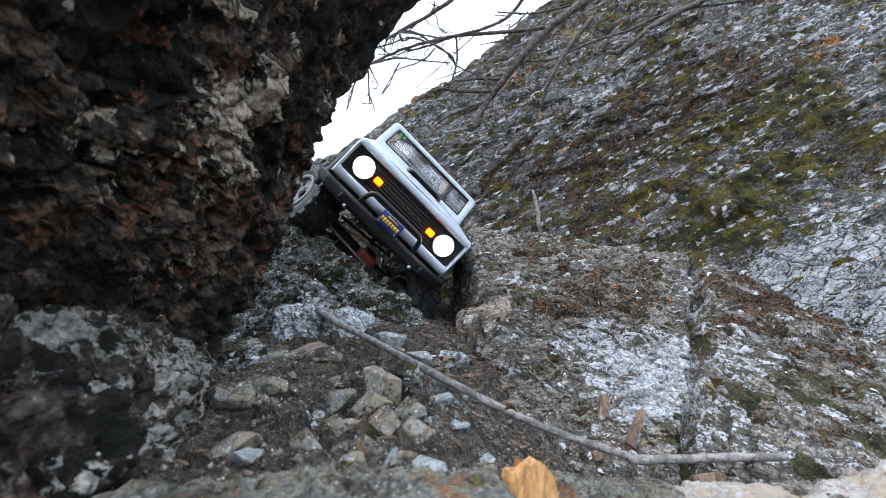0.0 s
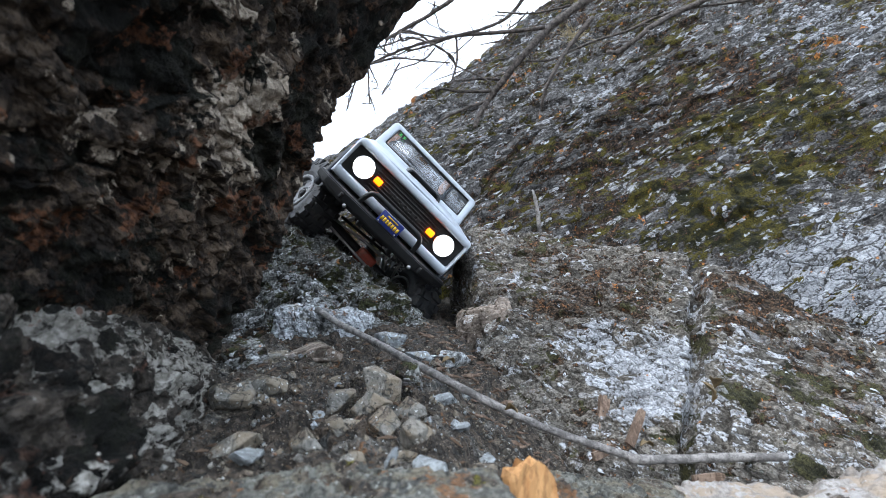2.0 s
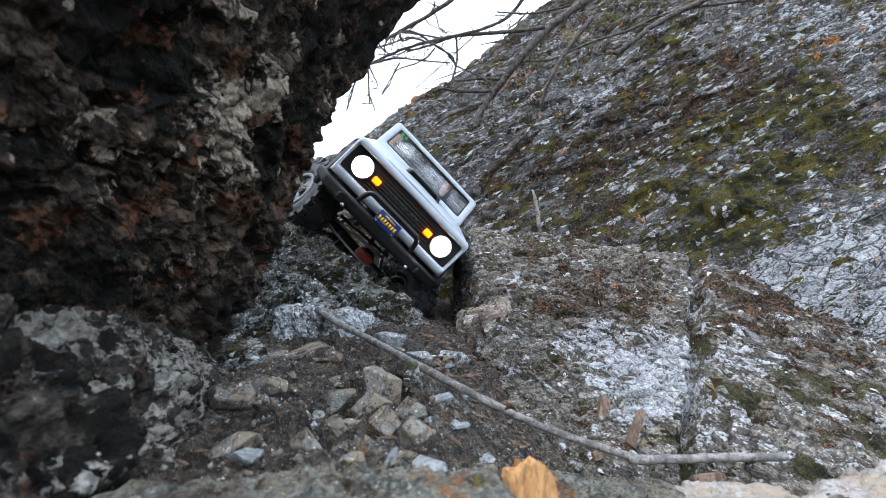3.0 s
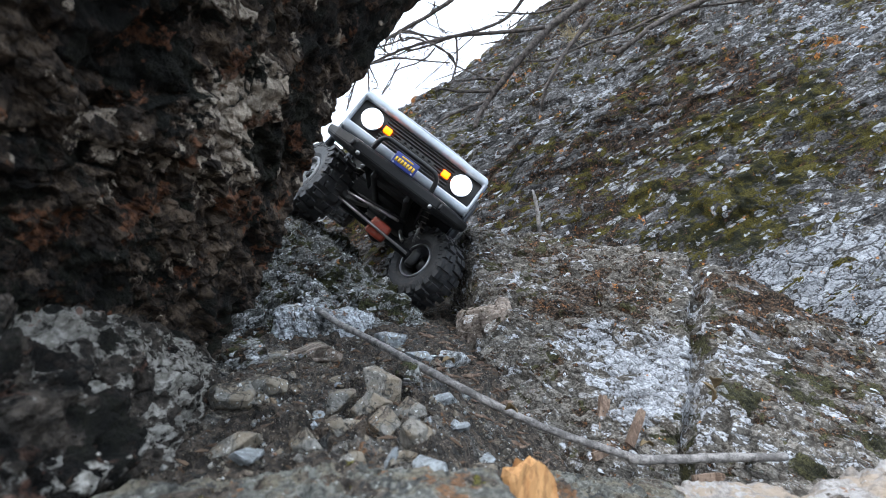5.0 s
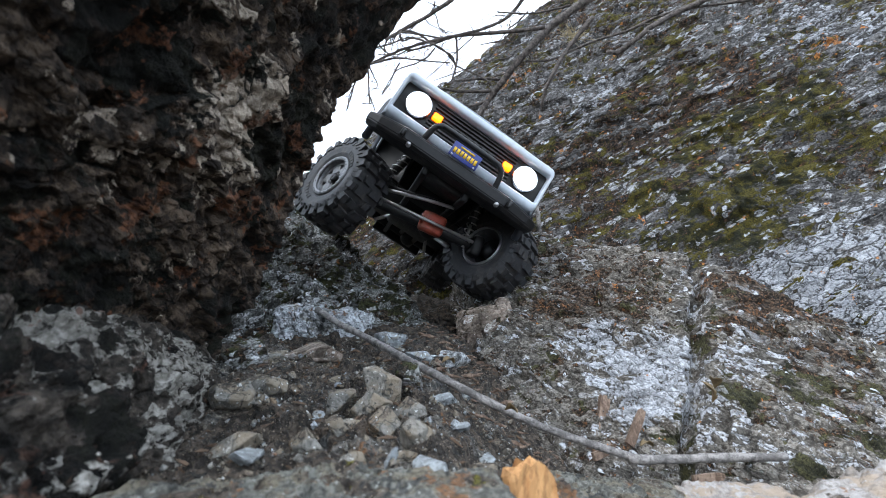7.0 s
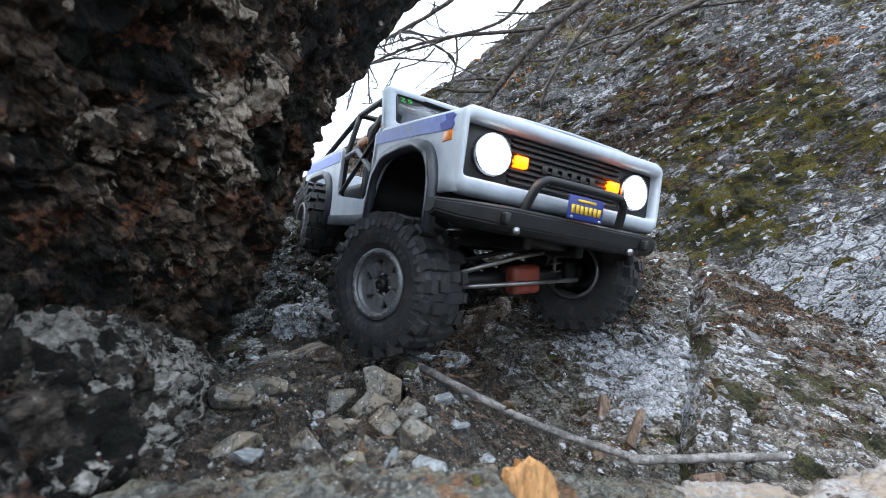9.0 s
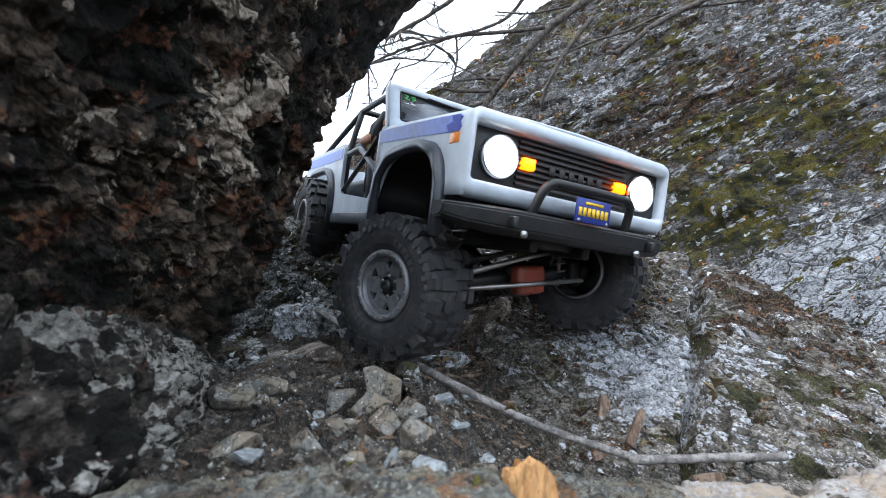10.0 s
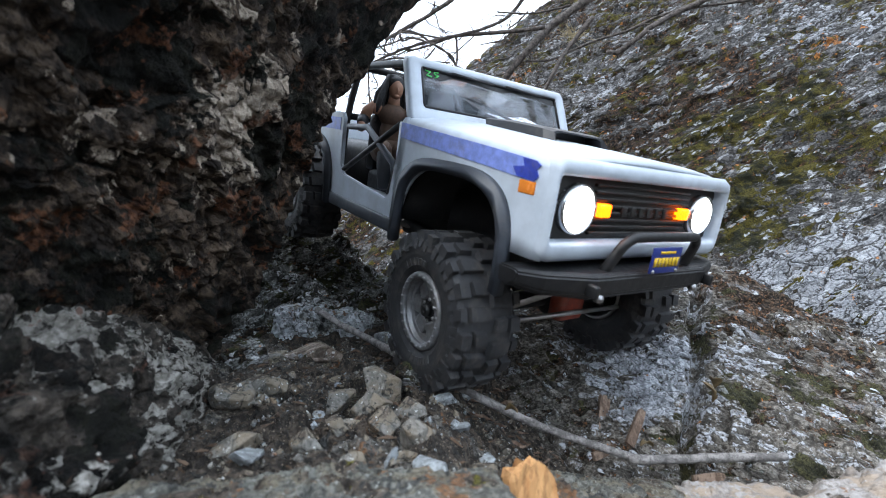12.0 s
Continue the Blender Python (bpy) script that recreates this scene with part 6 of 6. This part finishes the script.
# ---- bare branches overhead ----
def twigs(bm, p, d, length, r, depth, rnd):
    """A crooked twig that forks."""
    path, q, e = [Vector(p)], Vector(p), Vector(d).normalized()
    steps = max(4, int(length / 0.016))
    for _ in range(steps):
        e = (e + Vector(rnd.normal(size=3)) * 0.20).normalized()
        q = q + e * (length / steps)
        path.append(q)
        if depth and rnd.random() < 0.42:
            side = (e + Vector(rnd.normal(size=3)) * 0.75).normalized()
            twigs(bm, q, side, length * rnd.uniform(0.25, 0.55), r * 0.55, depth - 1, rnd)
    sweep(path, 0, 5 if r < 0.0016 else 7, bm, [r * (1 - 0.75 * k / steps) for k in range(steps + 1)])


def branch(points, r0, r1, seed, bushy=0.30, label="bare grey-brown branch hanging over the rock slab"):
    rnd = np.random.default_rng(seed)
    limb_ = part("branch", knobbly(points, r0, r1, 6, seed, 0.08), M_BARK)
    tagged(limb_, label, "branch", "bare branches overhead")
    bm = bmesh.new()
    p = smooth_path(points, 6)
    for k in range(2, len(p) - 1):
        if rnd.random() < bushy:
            along = (p[k + 1] - p[k - 1]).normalized()
            twigs(bm, p[k], along + Vector(rnd.normal(size=3)) * 0.6, rnd.uniform(0.02, 0.075), max(r1 * 0.5, 0.0007), 1, rnd)
    if len(bm.verts):
        tagged(part("twig", bm, M_BARK, limb_, "fine bare twigs"), kind="stuff")
    else:
        bm.free()
    return limb_


branch([(0.31, 0.85, 0.816), (0.219, 0.858, 0.747), (0.162, 0.856, 0.681), (0.124, 0.876, 0.639), (0.096, 0.896, 0.607), (0.075, 0.89, 0.57), (0.064, 0.887, 0.538)], 0.0086, 0.0044, 1)
branch([(0.199, 0.814, 0.714), (0.13, 0.831, 0.717), (0.043, 0.825, 0.705), (-0.013, 0.814, 0.686), (-0.085, 0.829, 0.673), (-0.149, 0.846, 0.652), (-0.179, 0.837, 0.617), (-0.201, 0.837, 0.584)], 0.0042, 0.0014, 2, 0.75)
branch([(0.03, 0.77, 0.749), (-0.036, 0.789, 0.715), (-0.084, 0.805, 0.698), (-0.107, 0.795, 0.672)], 0.0043, 0.0026, 3, 0.75)
branch([(0.302, 0.836, 0.754), (0.261, 0.853, 0.707), (0.227, 0.847, 0.653), (0.203, 0.855, 0.604), (0.198, 0.88, 0.572)], 0.0049, 0.0031, 4)
branch([(0.126, 0.887, 0.645), (0.076, 0.88, 0.644), (0.025, 0.867, 0.631)], 0.0030, 0.0018, 5)
branch([(0.106, 0.891, 0.623), (0.036, 0.886, 0.619), (0.001, 0.87, 0.615), (-0.014, 0.881, 0.617)], 0.0036, 0.0021, 6)
branch([(0.097, 0.906, 0.61), (0.054, 0.897, 0.59), (0.01, 0.891, 0.566), (-0.016, 0.909, 0.555)], 0.0036, 0.0019, 7)
branch([(0.026, 0.818, 0.698), (0.028, 0.839, 0.68), (0.027, 0.837, 0.651), (0.017, 0.83, 0.61)], 0.0024, 0.0016, 8)
branch([(-0.075, 0.804, 0.699), (-0.049, 0.821, 0.705), (-0.013, 0.825, 0.68), (0.015, 0.813, 0.652), (0.024, 0.822, 0.637)], 0.0024, 0.0016, 9, 0.75)
branch([(-0.139, 0.817, 0.636), (-0.115, 0.832, 0.654), (-0.085, 0.829, 0.657), (-0.045, 0.815, 0.643), (0.014, 0.821, 0.641)], 0.0024, 0.0014, 10, 0.75)
branch([(0.161, 0.815, 0.783), (0.131, 0.834, 0.753), (0.081, 0.827, 0.721), (0.024, 0.822, 0.7), (-0.027, 0.84, 0.693), (-0.072, 0.847, 0.683)], 0.0035, 0.0020, 11, 0.75)
branch([(0.645, 0.862, 0.815), (0.57, 0.853, 0.798), (0.462, 0.847, 0.773), (0.381, 0.868, 0.746), (0.323, 0.879, 0.733), (0.264, 0.868, 0.7), (0.218, 0.869, 0.679), (0.16, 0.886, 0.689)], 0.0031, 0.0020, 12)
branch([(0.55, 0.84, 0.804), (0.473, 0.847, 0.771), (0.42, 0.837, 0.734), (0.381, 0.847, 0.705), (0.357, 0.866, 0.695), (0.333, 0.859, 0.691)], 0.0058, 0.0042, 13)
branch([(0.252, 0.818, 0.766), (0.205, 0.832, 0.764), (0.163, 0.821, 0.75), (0.106, 0.812, 0.746)], 0.0026, 0.0014, 14, 0.75)
branch([(-0.144, 0.818, 0.632), (-0.145, 0.841, 0.607), (-0.143, 0.848, 0.57)], 0.0018, 0.0011, 15, 0.75)
branch([(-0.139, 0.818, 0.632), (-0.17, 0.84, 0.616), (-0.179, 0.845, 0.585), (-0.186, 0.835, 0.547)], 0.0019, 0.0011, 16, 0.75)
branch([(-0.083, 0.817, 0.638), (-0.096, 0.837, 0.629), (-0.104, 0.84, 0.607), (-0.116, 0.828, 0.579)], 0.0017, 0.0010, 17)
branch([(-0.134, 0.811, 0.666), (-0.104, 0.825, 0.685), (-0.065, 0.821, 0.697), (-0.037, 0.807, 0.68)], 0.0018, 0.0011, 18, 0.75)

branch([(-0.015, 0.772, 0.737), (-0.017, 0.787, 0.728), (-0.012, 0.8, 0.724), (-0.006, 0.791, 0.694), (0.015, 0.786, 0.677)], 0.0014, 0.0009, 30, 0.25, "thin bare twig hanging over the gully")
branch([(-0.08, 0.799, 0.692), (-0.052, 0.815, 0.7), (-0.019, 0.818, 0.696), (0.003, 0.803, 0.681)], 0.0018, 0.0013, 31, 0.25, "thin bare twig hanging over the gully")
branch([(-0.081, 0.789, 0.682), (-0.078, 0.805, 0.678), (-0.059, 0.812, 0.688), (-0.029, 0.799, 0.67), (-0.004, 0.797, 0.657), (0.012, 0.816, 0.652), (0.023, 0.819, 0.638)], 0.0019, 0.0013, 32, 0.25, "thin bare twig hanging over the gully")
branch([(-0.124, 0.797, 0.673), (-0.121, 0.813, 0.672), (-0.114, 0.82, 0.667), (-0.098, 0.806, 0.648)], 0.0018, 0.0012, 33, 0.25, "thin bare twig hanging over the gully")
branch([(-0.015, 0.816, 0.671), (-0.03, 0.836, 0.665), (-0.052, 0.834, 0.649), (-0.084, 0.822, 0.629), (-0.1, 0.833, 0.618), (-0.121, 0.853, 0.592)], 0.0017, 0.0009, 34, 0.25, "thin bare twig hanging over the gully")
branch([(0.062, 0.818, 0.699), (0.026, 0.84, 0.677), (-0.012, 0.839, 0.639), (-0.054, 0.834, 0.594)], 0.0012, 0.0008, 35, 0.25, "thin bare twig hanging over the gully")
branch([(0.134, 0.866, 0.682), (0.084, 0.868, 0.674), (0.033, 0.856, 0.645), (-0.019, 0.863, 0.629)], 0.0015, 0.0010, 36, 0.25, "thin bare twig hanging over the gully")
branch([(0.026, 0.869, 0.666), (0.079, 0.874, 0.644), (0.101, 0.862, 0.616)], 0.0018, 0.0011, 37, 0.25, "thin bare twig hanging over the gully")
branch([(-0.142, 0.818, 0.633), (-0.136, 0.838, 0.624), (-0.128, 0.841, 0.605), (-0.142, 0.827, 0.583)], 0.0014, 0.0008, 38, 0.25, "thin bare twig hanging over the gully")
branch([(-0.142, 0.821, 0.617), (-0.145, 0.844, 0.593), (-0.14, 0.848, 0.572), (-0.156, 0.832, 0.562)], 0.0013, 0.0008, 39, 0.25, "thin bare twig hanging over the gully")
branch([(-0.169, 0.825, 0.601), (-0.184, 0.847, 0.583), (-0.186, 0.85, 0.56)], 0.0013, 0.0008, 40, 0.25, "thin bare twig hanging over the gully")
branch([(-0.106, 0.796, 0.675), (-0.113, 0.815, 0.666), (-0.103, 0.822, 0.66), (-0.085, 0.808, 0.641)], 0.0016, 0.0009, 41, 0.25, "thin bare twig hanging over the gully")
branch([(-0.042, 0.809, 0.675), (-0.065, 0.827, 0.677), (-0.086, 0.828, 0.665), (-0.125, 0.812, 0.653)], 0.0014, 0.0009, 42, 0.25, "thin bare twig hanging over the gully")
branch([(0.137, 0.842, 0.723), (0.121, 0.852, 0.712), (0.094, 0.838, 0.697), (0.074, 0.836, 0.691)], 0.0016, 0.0011, 43, 0.25, "thin bare twig hanging over the gully")
branch([(0.171, 0.833, 0.765), (0.15, 0.845, 0.748), (0.13, 0.832, 0.723), (0.112, 0.834, 0.699)], 0.0016, 0.0009, 44, 0.25, "thin bare twig hanging over the gully")

# ---- dry grass caught on the slab ----
def grass_tuft(x, y, z, count, length, seed):
    r = np.random.default_rng(seed)
    V, F = [], []
    for k in range(count):
        root = np.array((x, y, z)) + r.normal(size=3) * (0.012, 0.006, 0.006)
        d = np.array((r.normal() * 0.9, -0.5 + 0.3 * r.normal(), 0.5 + 0.6 * r.normal()))
        d *= length * r.uniform(0.5, 1.1) / np.linalg.norm(d)
        side = np.cross(d, (0.2, 1, 0.1))
        side *= 0.0009 / np.linalg.norm(side)
        sag = np.array((0, 0, -0.3 * length))
        for i in range(4):
            t = i / 3
            c = root + d * t + sag * t * t
            V += [c - side * (1 - 0.8 * t), c + side * (1 - 0.8 * t), c + np.array((0, -0.0006, 0.0004)) * (1 - 0.8 * t)]
        for i in range(3):
            o = 12 * k + 3 * i
            for p, q in ((0, 1), (1, 2), (2, 0)):
                F += [(o + p, o + q, o + q + 3), (o + p, o + q + 3, o + p + 3)]
    return tagged(from_arrays("grass", np.array(V), np.array(F), M_STRAW), "tuft of pale dry grass on the rock slab", "grass", kind="stuff")


M_STRAW = plain("dry_straw", (0.36, 0.29, 0.17), 0.8, vary=0.35, scale=200)
grass_tuft(0.354, 1.153, 0.941, 60, 0.055, 8)

# ---- what moves ----
TRUCK_ROWS = [
    (0.0, pose(-0.0483, 0.5762, 0.2758, -42.6, 20.1, -82.4)),
    (2.8, pose(-0.0483, 0.5762, 0.2758, -42.6, 20.1, -82.4)),
    (3.2, pose(-0.0538, 0.5780, 0.2772, -45.8, 19.8, -85.0)),
    (4.8, pose(-0.0335, 0.5672, 0.3436, -35.8, 5.9, -81.5)),
    (5.0, pose(-0.0328, 0.5648, 0.3467, -35.4, 6.0, -82.9)),
    (5.5, pose(-0.0296, 0.5587, 0.3543, -31.7, 0.0, -78.2)),
    (6.0, pose(0.0073, 0.5366, 0.3469, -37.0, -1.4, -77.8)),
    (6.5, pose(0.0134, 0.5060, 0.3337, -32.4, 0.6, -77.7)),
    (7.0, pose(0.0334, 0.4782, 0.3209, -30.8, 5.1, -77.2)),
    (7.2, pose(0.0382, 0.4655, 0.3149, -29.4, 8.6, -76.5)),
    (8.8, pose(0.0936, 0.3317, 0.2265, -1.2, 15.3, -60.4)),
    (9.0, pose(0.0972, 0.3327, 0.2267, -1.6, 13.2, -60.9)),
    (9.5, pose(0.0979, 0.3271, 0.2240, -0.4, 15.8, -59.7)),
    (10.0, pose(0.1017, 0.3305, 0.2245, -1.1, 14.2, -60.5)),
    (10.5, pose(0.1114, 0.3194, 0.2144, 2.0, 17.7, -56.7)),
    (11.0, pose(0.1256, 0.3136, 0.2004, 5.0, 20.5, -54.7)),
    (11.2, pose(0.1269, 0.3100, 0.1980, 6.4, 22.9, -53.0)),
    (11.5, pose(0.1307, 0.3158, 0.2002, 6.1, 21.4, -53.5)),
    (12.0, pose(0.1370, 0.2988, 0.1867, 8.8, 25.1, -51.3)),
]
# time, steering in degrees, height of the left and right front hub, distance rolled
RUN = [(0.0, 30, -0.098, -0.085, 0.0), (2.8, 30, -0.098, -0.085, 0.0), (3.2, 32, -0.100, -0.085, 0.005), (4.0, 36, -0.103, -0.090, 0.03), (4.8, 38, -0.106, -0.096, 0.05), (5.5, 38, -0.102, -0.102, 0.065),
       (6.0, 38, -0.088, -0.104, 0.10), (6.5, 37, -0.078, -0.104, 0.13), (7.0, 36, -0.073, -0.104, 0.165), (7.6, 31, -0.071, -0.103, 0.215), (8.2, 27, -0.069, -0.102, 0.275), (8.8, 23, -0.069, -0.100, 0.320), (9.5, 23, -0.069, -0.100, 0.325),
       (10.0, 23, -0.069, -0.100, 0.335), (10.5, 22, -0.068, -0.099, 0.360), (11.0, 19, -0.075, -0.097, 0.400), (11.2, 10, -0.077, -0.095, 0.405), (11.5, 4, -0.080, -0.093, 0.415), (12.0, -4, -0.087, -0.088, 0.450)]
RADIUS = 0.054


def motions():
    walk(truck, TRUCK_ROWS)
    walk(doll, [(t, m @ DOLL_SEAT) for t, m in TRUCK_ROWS])
    walk(passenger, [(t, m @ PASSENGER_SEAT) for t, m in TRUCK_ROWS])
    turn = Matrix.Rotation(math.pi, 4, "Z")
    for key, side in (("fl", 1), ("fr", -1)):
        rows = []
        for t, steer, zl, zr, roll in RUN:
            z = zl if side > 0 else zr
            m = pose(-0.080, side * 0.096, z, 0, 0, steer) @ Matrix.Rotation(roll / RADIUS, 4, "Y")
            rows.append((t, m @ turn if side > 0 else m))
        walk(WHEELS[key], rows)
    for key, side in (("rl", 1), ("rr", -1)):
        rows = []
        for t, steer, zl, zr, roll in RUN:
            m = pose(-0.370, side * 0.096, -0.053) @ Matrix.Rotation(roll / RADIUS, 4, "Y")
            rows.append((t, m @ turn if side > 0 else m))
        walk(WHEELS[key], rows)
    walk(front_axle, [(t, pose(-0.080, 0, (zl + zr) / 2, math.degrees(math.atan2(zl - zr, 0.192)))) for t, steer, zl, zr, roll in RUN])


motions()
